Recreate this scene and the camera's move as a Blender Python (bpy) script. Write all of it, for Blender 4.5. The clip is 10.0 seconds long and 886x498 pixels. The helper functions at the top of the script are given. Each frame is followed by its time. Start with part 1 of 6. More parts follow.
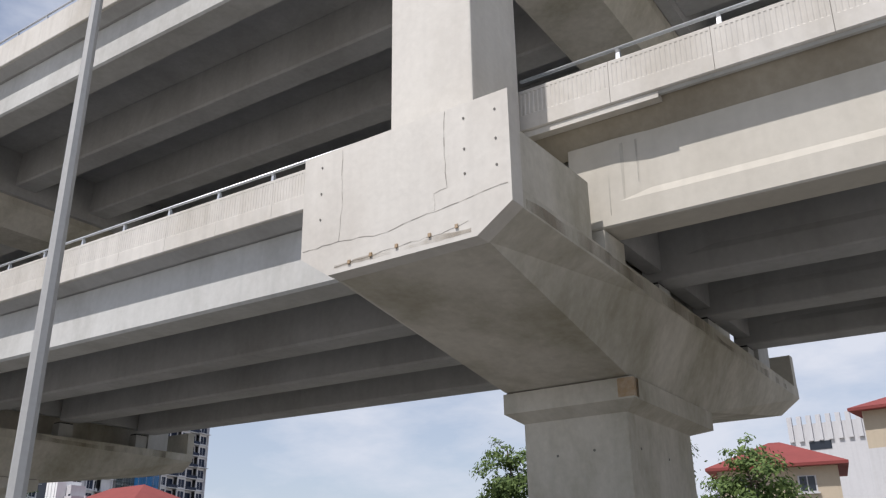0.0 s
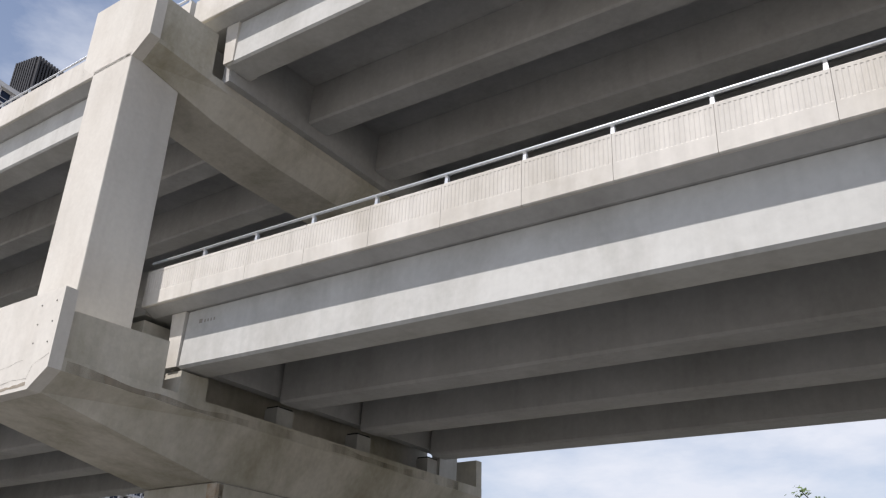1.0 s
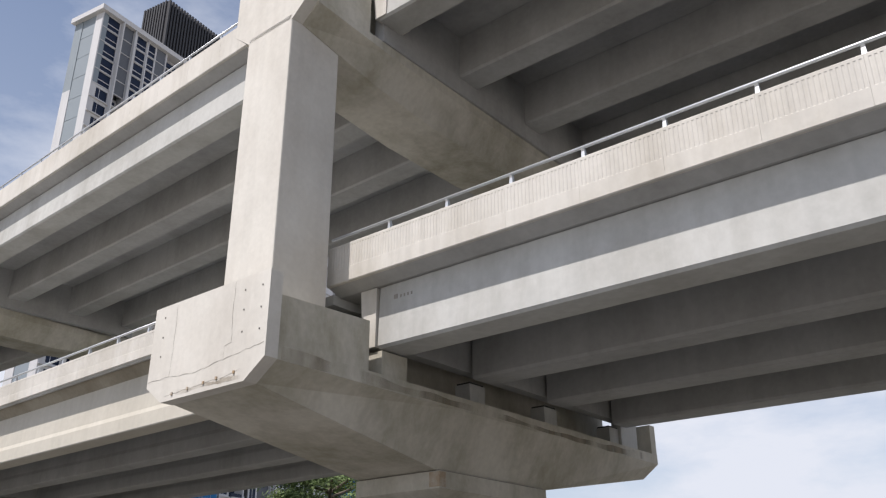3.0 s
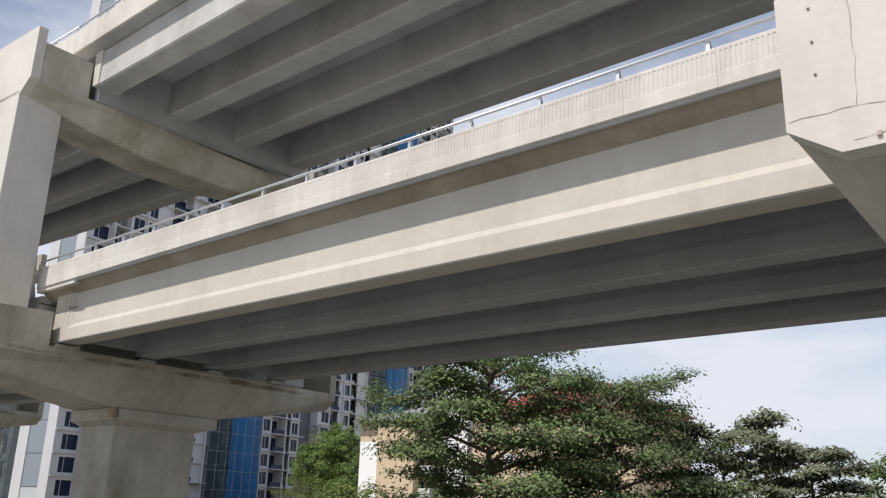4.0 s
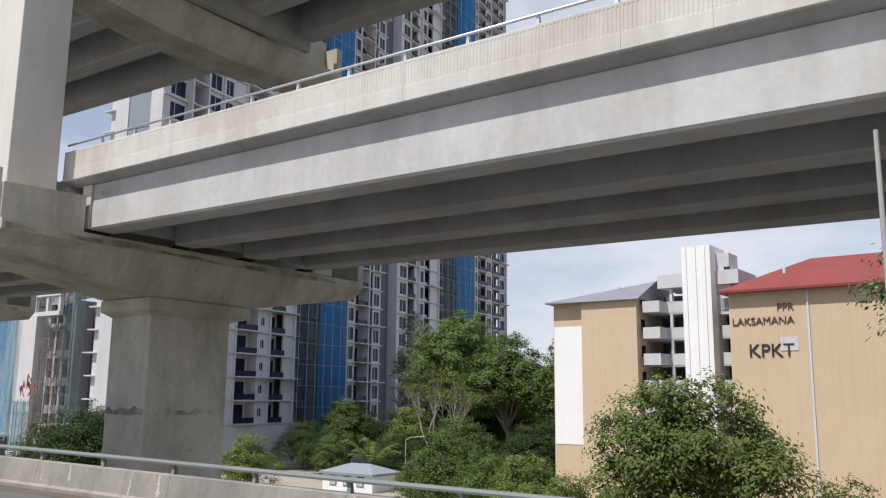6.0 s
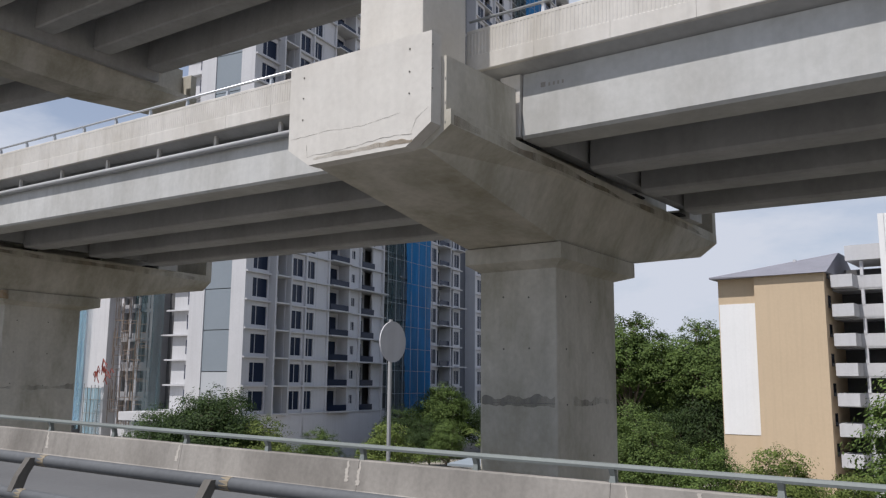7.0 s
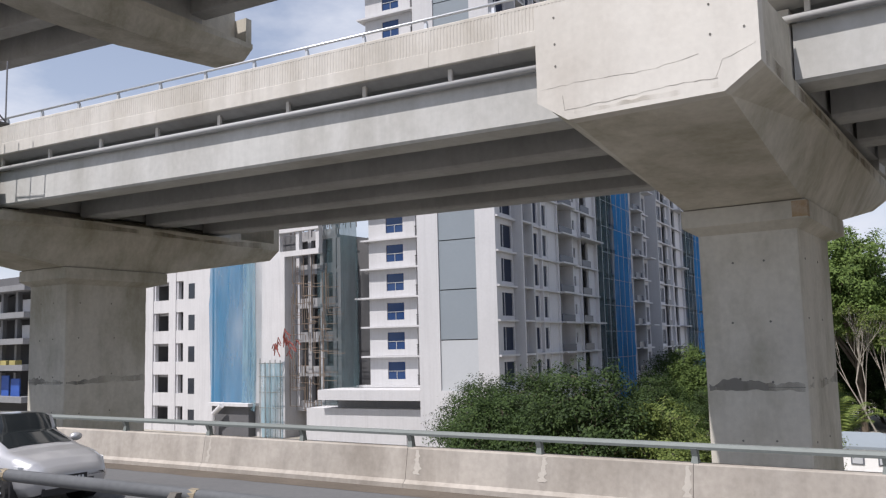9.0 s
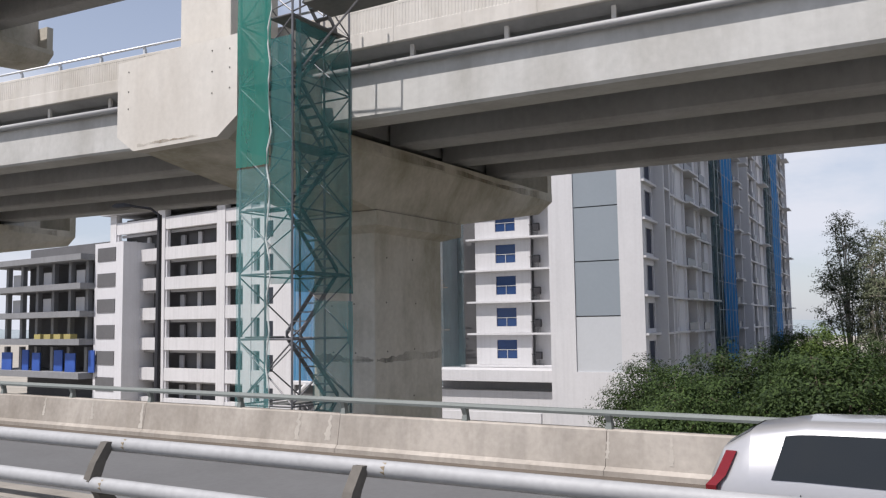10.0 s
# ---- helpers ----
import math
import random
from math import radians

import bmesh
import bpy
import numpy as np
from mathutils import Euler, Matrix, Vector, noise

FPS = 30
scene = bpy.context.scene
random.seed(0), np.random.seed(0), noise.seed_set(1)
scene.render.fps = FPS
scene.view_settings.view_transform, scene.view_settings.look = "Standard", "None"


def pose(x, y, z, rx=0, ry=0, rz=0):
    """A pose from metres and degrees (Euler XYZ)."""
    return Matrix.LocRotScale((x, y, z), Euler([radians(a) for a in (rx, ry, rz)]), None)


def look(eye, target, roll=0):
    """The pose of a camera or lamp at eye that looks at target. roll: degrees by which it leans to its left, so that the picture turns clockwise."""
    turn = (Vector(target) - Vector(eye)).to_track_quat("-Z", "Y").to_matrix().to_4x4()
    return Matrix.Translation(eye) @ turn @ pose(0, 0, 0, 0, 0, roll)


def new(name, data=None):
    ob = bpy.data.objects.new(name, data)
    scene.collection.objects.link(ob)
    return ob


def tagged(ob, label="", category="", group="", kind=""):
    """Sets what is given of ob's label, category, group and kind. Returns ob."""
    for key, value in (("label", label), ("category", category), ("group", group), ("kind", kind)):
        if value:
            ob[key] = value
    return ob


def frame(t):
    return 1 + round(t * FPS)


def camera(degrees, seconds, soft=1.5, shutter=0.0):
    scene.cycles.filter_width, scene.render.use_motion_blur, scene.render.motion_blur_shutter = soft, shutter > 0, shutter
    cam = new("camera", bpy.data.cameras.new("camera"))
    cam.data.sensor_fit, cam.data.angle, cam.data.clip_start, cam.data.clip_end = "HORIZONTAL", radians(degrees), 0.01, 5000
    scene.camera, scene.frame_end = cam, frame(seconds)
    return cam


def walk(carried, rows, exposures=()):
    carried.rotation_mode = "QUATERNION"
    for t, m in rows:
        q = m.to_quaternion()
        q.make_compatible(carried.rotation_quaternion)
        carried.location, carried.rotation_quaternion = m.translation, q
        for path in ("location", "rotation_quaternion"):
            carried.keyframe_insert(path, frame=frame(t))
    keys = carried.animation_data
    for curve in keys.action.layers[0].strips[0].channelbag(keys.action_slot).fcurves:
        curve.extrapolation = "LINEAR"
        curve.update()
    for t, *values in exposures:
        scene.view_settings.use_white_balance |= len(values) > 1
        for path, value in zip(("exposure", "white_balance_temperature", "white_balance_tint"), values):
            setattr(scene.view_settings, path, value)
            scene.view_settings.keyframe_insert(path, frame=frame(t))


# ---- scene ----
cam = camera(54.92, 10.0, soft=1.25)
UNIT = 0.85         # metres in one unit of the plan


def at(x, y, z, rx, ry, rz):
    return pose(UNIT * x, UNIT * y, UNIT * z, rx, ry, rz)


PATH = [
    (0.0, at(1.993, -0.295, 0.354, 111.73, 0.86, 33.31)),
    (0.5, at(-7.119, -0.114, 0.594, 114.13, 0.37, 33.71)),
    (0.7, at(-10.683, 0.046, 0.641, 115.15, -0.75, 33.32)),
    (1.0, at(-16.301, 0.249, 0.690, 115.87, -1.58, 33.39)),
    (1.5, at(-25.478, 0.304, 0.868, 116.56, -2.15, 33.88)),
    (2.0, at(-34.538, 0.587, 1.128, 116.42, -1.80, 36.06)),
    (2.5, at(-43.904, 0.152, 1.441, 115.66, -0.30, 36.74)),
    (3.0, at(-53.136, 0.147, 1.623, 113.58, 0.33, 38.43)),
    (3.2, at(-57.035, 0.212, 1.674, 111.86, -0.06, 38.78)),
    (4.3, at(-74.351, 0.783, 2.038, 106.05, -1.88, 37.90)),
    (4.5, at(-77.841, 0.779, 2.120, 105.59, -1.74, 38.20)),
    (5.0, at(-87.006, 0.732, 2.293, 103.53, -0.33, 38.37)),
    (5.2, at(-90.916, 0.768, 2.364, 102.37, -0.12, 38.17)),
    (6.3, at(-112.285, 0.304, 2.038, 99.64, -0.52, 34.65)),
    (6.5, at(-115.745, 0.198, 1.990, 99.56, 0.01, 35.20)),
    (7.0, at(-125.021, 0.000, 2.001, 99.09, -0.49, 35.67)),
    (7.5, at(-134.426, -0.180, 2.386, 96.59, -0.48, 35.40)),
    (8.0, at(-143.831, -0.679, 2.533, 96.81, 0.26, 36.37)),
    (8.5, at(-153.281, -1.359, 2.681, 97.34, 0.49, 37.58)),
    (9.0, at(-162.490, -1.618, 3.019, 96.42, 1.43, 36.22)),
    (9.5, at(-171.267, -2.092, 3.145, 96.49, 1.24, 35.14)),
    (10.0, at(-179.081, -3.149, 2.964, 95.04, 0.81, 35.85)),
]
walk(cam, PATH, exposures=[(0.0, -0.16, 6180, 13), (0.5, -0.1, 6190, 13), (1.5, 0.05, 6330, 13), (2.5, 0.02, 6290, 13), (3.2, -0.04, 6310, 13), (4.5, -0.03, 6340, 12), (5.2, 0.0, 6320, 12), (6.5, -0.22, 6180, 13), (7.5, -0.38, 6060, 12), (8.0, -0.2, 6080, 13), (9.0, -0.05, 6210, 14), (10.0, -0.09, 6290, 14)])


def road_z(x):
    """Level of the carriageways, which climb gently towards -x."""
    return float(np.interp(x, ROAD_X, ROAD_H))


def road_y(x):
    """The line of the camera's lane in plan."""
    return float(np.interp(x, ROAD_X, ROAD_LINE))


ROAD_X = (-2600, -420, -300, -179, -162, -144, -115, -77, -44, -16, 2, 120, 900)
ROAD_LINE = (-330, -34, -17, -3.1, -1.75, -0.75, 0.2, 0.75, 0.3, 0.2, -0.2, -6, -120)
ROAD_H = (3.2, 2.6, 1.2, 0.1, -0.02, -0.4, -0.85, -0.85, -1.4, -2.1, -2.45, -3.2, -4)

# ---- world, sun, exposure ----
SUN_ELEV, SUN_FROM = 61.0, 257.0      # degrees; SUN_FROM: azimuth of the sun, counted from +x towards +y
world = bpy.data.worlds.new("sky")
scene.world = world
world.use_nodes = True
wn, wl = world.node_tree.nodes, world.node_tree.links
wn.clear()
sky = wn.new("ShaderNodeTexSky")
sky.sky_type, sky.sun_disc = "NISHITA", False
sky.sun_elevation, sky.sun_rotation = radians(SUN_ELEV), radians(90 - SUN_FROM)
sky.air_density, sky.dust_density, sky.ozone_density = 1.0, 1.0, 2.0
# broken cloud: a soft layer that thickens into haze low down
way, sep = wn.new("ShaderNodeTexCoord"), wn.new("ShaderNodeSeparateXYZ")
wl.new(way.outputs["Generated"], sep.inputs[0])
stretch = wn.new("ShaderNodeMapping")
stretch.inputs["Scale"].default_value = (1.0, 1.0, 2.6)
wl.new(way.outputs["Generated"], stretch.inputs["Vector"])
puffs = wn.new("ShaderNodeTexNoise")
puffs.inputs["Scale"].default_value, puffs.inputs["Detail"].default_value, puffs.inputs["Roughness"].default_value = 2.3, 9, 0.58
wl.new(stretch.outputs["Vector"], puffs.inputs["Vector"])
cover = wn.new("ShaderNodeMapRange")
cover.inputs["From Min"].default_value, cover.inputs["From Max"].default_value = 0.42, 0.72
wl.new(puffs.outputs["Fac"], cover.inputs["Value"])
low = wn.new("ShaderNodeMapRange")
low.inputs["From Min"].default_value, low.inputs["From Max"].default_value = 0.0, 0.75
low.inputs["To Min"].default_value, low.inputs["To Max"].default_value = 0.6, 0.04
wl.new(sep.outputs["Z"], low.inputs["Value"])
both = wn.new("ShaderNodeMath")
both.operation, both.use_clamp = "ADD", True
wl.new(cover.outputs["Result"], both.inputs[0])
wl.new(low.outputs["Result"], both.inputs[1])
blend = wn.new("ShaderNodeMix")
blend.data_type = "RGBA"
blend.inputs["B"].default_value = (6.75, 7.0, 7.45, 1)
wl.new(both.outputs[0], blend.inputs["Factor"])
wl.new(sky.outputs[0], blend.inputs["A"])
back = wn.new("ShaderNodeBackground")
back.inputs["Strength"].default_value = 0.119
wout = wn.new("ShaderNodeOutputWorld")
wl.new(blend.outputs["Result"], back.inputs["Color"])
wl.new(back.outputs[0], wout.inputs["Surface"])

sun = new("sun", bpy.data.lights.new("sun", "SUN"))
sun.data.energy, sun.data.angle, sun.data.color = 5.5, radians(0.6), (1.0, 0.94, 0.86)
sun.matrix_world = look((0, 0, 0), (-math.cos(radians(SUN_ELEV)) * math.cos(radians(SUN_FROM)),
                                    -math.cos(radians(SUN_ELEV)) * math.sin(radians(SUN_FROM)),
                                    -math.sin(radians(SUN_ELEV))))
scene.view_settings.exposure = 0.0

# ---- materials ----


def material(name, base, rough=0.85, metal=0.0, var=0.12, scale=1.0, bump=0.15, streak=0.0, tint=None, spec=0.4, stain=None, amount=0.5):
    """Base colour with broad stains, fine grain, optional rain streaks and a little relief."""
    m = bpy.data.materials.new(name)
    m.use_nodes = True
    n, l = m.node_tree.nodes, m.node_tree.links
    bsdf = n["Principled BSDF"]
    bsdf.inputs["Roughness"].default_value, bsdf.inputs["Metallic"].default_value = rough, metal
    bsdf.inputs["Specular IOR Level"].default_value = spec
    co = n.new("ShaderNodeNewGeometry")
    big = n.new("ShaderNodeTexNoise")
    big.inputs["Scale"].default_value, big.inputs["Detail"].default_value = 0.35 * scale, 6
    big.inputs["Roughness"].default_value = 0.65
    fine = n.new("ShaderNodeTexNoise")
    fine.inputs["Scale"].default_value, fine.inputs["Detail"].default_value = 9 * scale, 5
    l.new(co.outputs["Position"], big.inputs["Vector"])
    l.new(co.outputs["Position"], fine.inputs["Vector"])
    mix = n.new("ShaderNodeMix")
    mix.data_type = "RGBA"
    dark = tint or tuple(c * 0.62 for c in base)
    mix.inputs["A"].default_value, mix.inputs["B"].default_value = (*dark, 1), (*base, 1)
    ramp = n.new("ShaderNodeMapRange")
    ramp.inputs["From Min"].default_value, ramp.inputs["From Max"].default_value = 0.32, 0.6
    ramp.inputs["To Min"].default_value, ramp.inputs["To Max"].default_value = 1 - 3 * var, 1
    l.new(big.outputs["Fac"], ramp.inputs["Value"])
    fac = ramp.outputs["Result"]
    if streak:
        st = n.new("ShaderNodeMapping")
        st.inputs["Scale"].default_value = (1.6, 1.6, 0.06)
        l.new(co.outputs["Position"], st.inputs["Vector"])
        sn = n.new("ShaderNodeTexNoise")
        sn.inputs["Scale"].default_value, sn.inputs["Detail"].default_value = 2.2, 7
        l.new(st.outputs["Vector"], sn.inputs["Vector"])
        sr = n.new("ShaderNodeMapRange")
        sr.inputs["From Min"].default_value, sr.inputs["From Max"].default_value = 0.36, 0.52
        sr.inputs["To Min"].default_value, sr.inputs["To Max"].default_value = 1 - streak, 1
        l.new(sn.outputs["Fac"], sr.inputs["Value"])
        mul = n.new("ShaderNodeMath")
        mul.operation = "MULTIPLY"
        l.new(fac, mul.inputs[0])
        l.new(sr.outputs["Result"], mul.inputs[1])
        fac = mul.outputs[0]
    l.new(fac, mix.inputs["Factor"])
    hsv = n.new("ShaderNodeHueSaturation")
    fr = n.new("ShaderNodeMapRange")
    fr.inputs["To Min"].default_value, fr.inputs["To Max"].default_value = 1 - var, 1 + var
    l.new(fine.outputs["Fac"], fr.inputs["Value"])
    l.new(fr.outputs["Result"], hsv.inputs["Value"])
    colour = mix.outputs["Result"]
    if stain:
        # dirty patches that have run down the face
        run = n.new("ShaderNodeMapping")
        run.inputs["Scale"].default_value = (0.55, 0.55, 0.3)
        l.new(co.outputs["Position"], run.inputs["Vector"])
        patch = n.new("ShaderNodeTexNoise")
        patch.inputs["Scale"].default_value, patch.inputs["Detail"].default_value, patch.inputs["Roughness"].default_value = 0.8, 8, 0.66
        patch.inputs["Distortion"].default_value = 0.15
        l.new(run.outputs["Vector"], patch.inputs["Vector"])
        edge = n.new("ShaderNodeMapRange")
        edge.inputs["From Min"].default_value, edge.inputs["From Max"].default_value = 0.42, 0.72
        edge.inputs["To Max"].default_value = amount
        l.new(patch.outputs["Fac"], edge.inputs["Value"])
        dirt = n.new("ShaderNodeMix")
        dirt.data_type = "RGBA"
        dirt.inputs["B"].default_value = (*stain, 1)
        l.new(edge.outputs["Result"], dirt.inputs["Factor"])
        l.new(colour, dirt.inputs["A"])
        colour = dirt.outputs["Result"]
    l.new(colour, hsv.inputs["Color"])
    l.new(hsv.outputs["Color"], bsdf.inputs["Base Color"])
    if bump:
        b = n.new("ShaderNodeBump")
        b.inputs["Strength"].default_value, b.inputs["Distance"].default_value = bump, 0.02
        l.new(fine.outputs["Fac"], b.inputs["Height"])
        l.new(b.outputs["Normal"], bsdf.inputs["Normal"])
    return m


CONCRETE = material("pale_concrete", (0.565, 0.535, 0.465), 0.9, var=0.13, scale=0.8, streak=0.16, stain=(0.235, 0.215, 0.145), amount=0.85)
CONCRETE_PALE = material("clean_pale_concrete", (0.625, 0.60, 0.55), 0.9, var=0.08, scale=0.9, streak=0.1, stain=(0.36, 0.32, 0.27), amount=0.4)
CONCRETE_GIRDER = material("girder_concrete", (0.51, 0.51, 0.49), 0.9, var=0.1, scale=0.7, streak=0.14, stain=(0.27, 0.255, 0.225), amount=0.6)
CONCRETE_PLAIN = material("plain_beam_concrete", (0.545, 0.515, 0.45), 0.9, var=0.08, scale=0.6, streak=0.1, stain=(0.33, 0.30, 0.24), amount=0.4)
CONCRETE_PARAPET = material("parapet_concrete", (0.61, 0.585, 0.54), 0.9, var=0.07, scale=0.8, streak=0.22, stain=(0.31, 0.275, 0.215), amount=0.55)
CONCRETE_ROAD = material("barrier_concrete", (0.42, 0.385, 0.34), 0.92, var=0.18, scale=1.2, streak=0.4, stain=(0.19, 0.165, 0.135), amount=0.8)
# darker copy of the girder concrete: shade between the beams put into the colour
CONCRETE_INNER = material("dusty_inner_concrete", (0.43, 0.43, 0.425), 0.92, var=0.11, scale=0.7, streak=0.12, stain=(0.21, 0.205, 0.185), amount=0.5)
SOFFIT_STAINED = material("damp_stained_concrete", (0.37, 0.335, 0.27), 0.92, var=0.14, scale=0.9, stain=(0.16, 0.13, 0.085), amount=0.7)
STEEL = material("galvanised_steel", (0.62, 0.64, 0.66), 0.42, 0.7, var=0.08, scale=2, bump=0.05)
ASPHALT = material("asphalt", (0.12, 0.122, 0.125), 0.9, var=0.12, scale=1.0, bump=0.4)
ASPHALT_NEW = material("dark_deck_asphalt", (0.06, 0.06, 0.062), 0.9, var=0.12, scale=1.0, bump=0.3)
GRASS = material("ground_soil", (0.34, 0.315, 0.27), 0.95, var=0.2, scale=0.6, bump=0.5)

RAIL = material("weathered_rail_steel", (0.20, 0.22, 0.21), 0.72, 0.2, var=0.12, scale=2, bump=0.05)


def net_material(name, colour, cover, weave=1.1, spread=0.18):
    """Woven sheet netting that lets part of the light through."""
    m = bpy.data.materials.new(name)
    m.use_nodes = True
    n, l = m.node_tree.nodes, m.node_tree.links
    bsdf, out = n["Principled BSDF"], n["Material Output"]
    bsdf.inputs["Base Color"].default_value, bsdf.inputs["Roughness"].default_value = (*colour, 1), 0.8
    geo, ns = n.new("ShaderNodeNewGeometry"), n.new("ShaderNodeTexNoise")
    ns.inputs["Scale"].default_value, ns.inputs["Detail"].default_value = weave, 6
    tall = n.new("ShaderNodeMapping")
    tall.inputs["Scale"].default_value = (1.0, 1.0, 0.25)
    l.new(geo.outputs["Position"], tall.inputs["Vector"])
    l.new(tall.outputs["Vector"], ns.inputs["Vector"])
    mr = n.new("ShaderNodeMapRange")
    mr.inputs["From Min"].default_value, mr.inputs["From Max"].default_value = 0.3, 0.7
    mr.inputs["To Min"].default_value, mr.inputs["To Max"].default_value = cover - spread, cover + spread
    l.new(ns.outputs["Fac"], mr.inputs["Value"])
    tr, tl, mix, mx2 = n.new("ShaderNodeBsdfTransparent"), n.new("ShaderNodeBsdfTranslucent"), n.new("ShaderNodeMixShader"), n.new("ShaderNodeMixShader")
    tl.inputs["Color"].default_value = (*colour, 1)
    mx2.inputs["Fac"].default_value = 0.4
    l.new(bsdf.outputs[0], mx2.inputs[1])
    l.new(tl.outputs[0], mx2.inputs[2])
    l.new(mr.outputs["Result"], mix.inputs["Fac"])
    l.new(tr.outputs[0], mix.inputs[1])
    l.new(mx2.outputs[0], mix.inputs[2])
    l.new(mix.outputs[0], out.inputs["Surface"])
    return m


def glass_dark(name, colour, rough=0.15, gloss=0.5):
    m = bpy.data.materials.new(name)
    m.use_nodes = True
    b = m.node_tree.nodes["Principled BSDF"]
    b.inputs["Base Color"].default_value, b.inputs["Roughness"].default_value = (*colour, 1), rough
    b.inputs["Specular IOR Level"].default_value = gloss
    return m


# ---- building helpers ----


def box(bm, x0, x1, y0, y1, z0, z1, m=None):
    vs = [bm.verts.new((x, y, z)) for z in (z0, z1) for y in (y0, y1) for x in (x0, x1)]
    for f in ((0, 2, 3, 1), (4, 5, 7, 6), (0, 1, 5, 4), (2, 6, 7, 3), (0, 4, 6, 2), (1, 3, 7, 5)):
        bm.faces.new([vs[i] for i in f])
    if m is not None:
        bmesh.ops.transform(bm, matrix=m, verts=vs)
    return vs


def loft(bm, rings, closed=True):
    """Skin through rings of points with equal counts, capped at both ends."""
    rows = [[bm.verts.new(p) for p in r] for r in rings]
    k = len(rows[0])
    for a, b in zip(rows, rows[1:]):
        for i in range(k if closed else k - 1):
            j = (i + 1) % k
            bm.faces.new((a[i], a[j], b[j], b[i]))
    if closed:
        bm.faces.new(rows[0][::-1])
        bm.faces.new(rows[-1])


def tube(bm, p, q, r, n=8, r2=None):
    p, q = Vector(p), Vector(q)
    d = (q - p).normalized()
    a = d.orthogonal().normalized()
    b = d.cross(a)
    rings = []
    for c, rr in ((p, r), (q, r if r2 is None else r2)):
        rings.append([c + rr * (math.cos(2 * math.pi * i / n) * a + math.sin(2 * math.pi * i / n) * b) for i in range(n)])
    loft(bm, rings)


def tube_path(bm, pts, r, n=10):
    """One tube through a run of points."""
    pts = [Vector(p) for p in pts]
    rings = []
    for k, c in enumerate(pts):
        d = (pts[min(k + 1, len(pts) - 1)] - pts[max(k - 1, 0)]).normalized()
        a = d.cross(Vector((0, 0, 1))).normalized()
        b = d.cross(a)
        rings.append([c + r * (math.cos(2 * math.pi * i / n) * a + math.sin(2 * math.pi * i / n) * b) for i in range(n)])
    loft(bm, rings)


def finish(bm, name, mat, smooth=False, bevel=0.0):
    if bevel:
        bmesh.ops.remove_doubles(bm, verts=bm.verts, dist=1e-5)
        bmesh.ops.bevel(bm, geom=list(bm.edges), offset=bevel, segments=2, affect="EDGES", profile=0.6)
    bmesh.ops.recalc_face_normals(bm, faces=bm.faces)
    me = bpy.data.meshes.new(name)
    bm.to_mesh(me)
    bm.free()
    me.materials.append(mat)
    if smooth:
        me.shade_smooth()
    return me


def part(name, bm, mat, parent=None, label="", smooth=False, bevel=0.0):
    ob = new(name, finish(bm, name, mat, smooth, bevel))
    ob.parent = parent
    if label:
        tagged(ob, label)
    return ob


def thing(name, m, label, category, group="", kind=""):
    ob = new(name)
    ob.empty_display_size = 0.3
    ob.matrix_world = m
    return tagged(ob, label, category, group, kind)


# ---- viaduct: line of the piers ----
# x, y of the near face, level, turn in degrees
PIERS = [(25.3, 10.4, -1.65, -0.7)] + [
    (-6.40, 11.17, -1.01, -0.71), (-38.10, 11.68, -0.36, -0.84), (-70.41, 12.45, -0.13, -1.0), (-105.29, 14.0, 0.0, 0.6),
    (-138.09, 14.74, 0.48, 0.95), (-169.11, 14.47, 0.86, 2.14), (-198.40, 11.16, 1.08, 4.4),
    (-228.5, 6.3, 1.3, 6.5), (-259.0, 0.2, 1.5, 8.5)]
# level of the beams' underside over each pier line, span by span
LOWER = [8.25, 8.5, 8.5, 7.93, 7.88, 7.87, 7.92, 7.95, 7.95]
UPPER = [19.3, 19.4, 19.6, 19.5, 19.5, 19.5, 19.5, 19.5, 19.5]


def smear_material(name, colour, cover):
    """Blotchy dirt film with ragged edges on a surface."""
    m = net_material(name, colour, cover, 0.9, 0.55)
    return m


def crosshead_rings(stations):
    """Rings (y, half width, top, chamfer start, half width of underside, underside)."""
    return [[(-w, y, top), (-w, y, cz), (-wb, y, zb), (wb, y, zb), (w, y, cz), (w, y, top)] for y, w, top, cz, wb, zb in stations]


def dot_mesh(name, r, mat, thick=0.012):
    bm = bmesh.new()
    tube(bm, (0, 0, 0), (0, -thick, 0), r, 10)
    return finish(bm, name, mat)


HOLE = dot_mesh("tie_hole", 0.022, material("tie_hole_grout", (0.16, 0.155, 0.14), 0.95, var=0.1))
SMEAR = smear_material("water_stain_dirt", (0.30, 0.29, 0.265), 0.34)
SMEAR_BROWN = smear_material("brown_grime", (0.36, 0.31, 0.24), 0.25)
JOINT_SEAM = material("formwork_seam", (0.30, 0.28, 0.25), 0.95, var=0.2, scale=3)
RUST = material("rust_stain", (0.34, 0.24, 0.14), 0.9, var=0.25, scale=6, tint=(0.5, 0.46, 0.4))
PAD = material("black_rubber", (0.03, 0.03, 0.032), 0.8, var=0.1)


def seam(bm, x0, x1, y, z0, z1):
    """A hairline formwork joint on a face that looks towards -y."""
    box(bm, x0, x1, y - 0.004, y + 0.002, z0, z1)


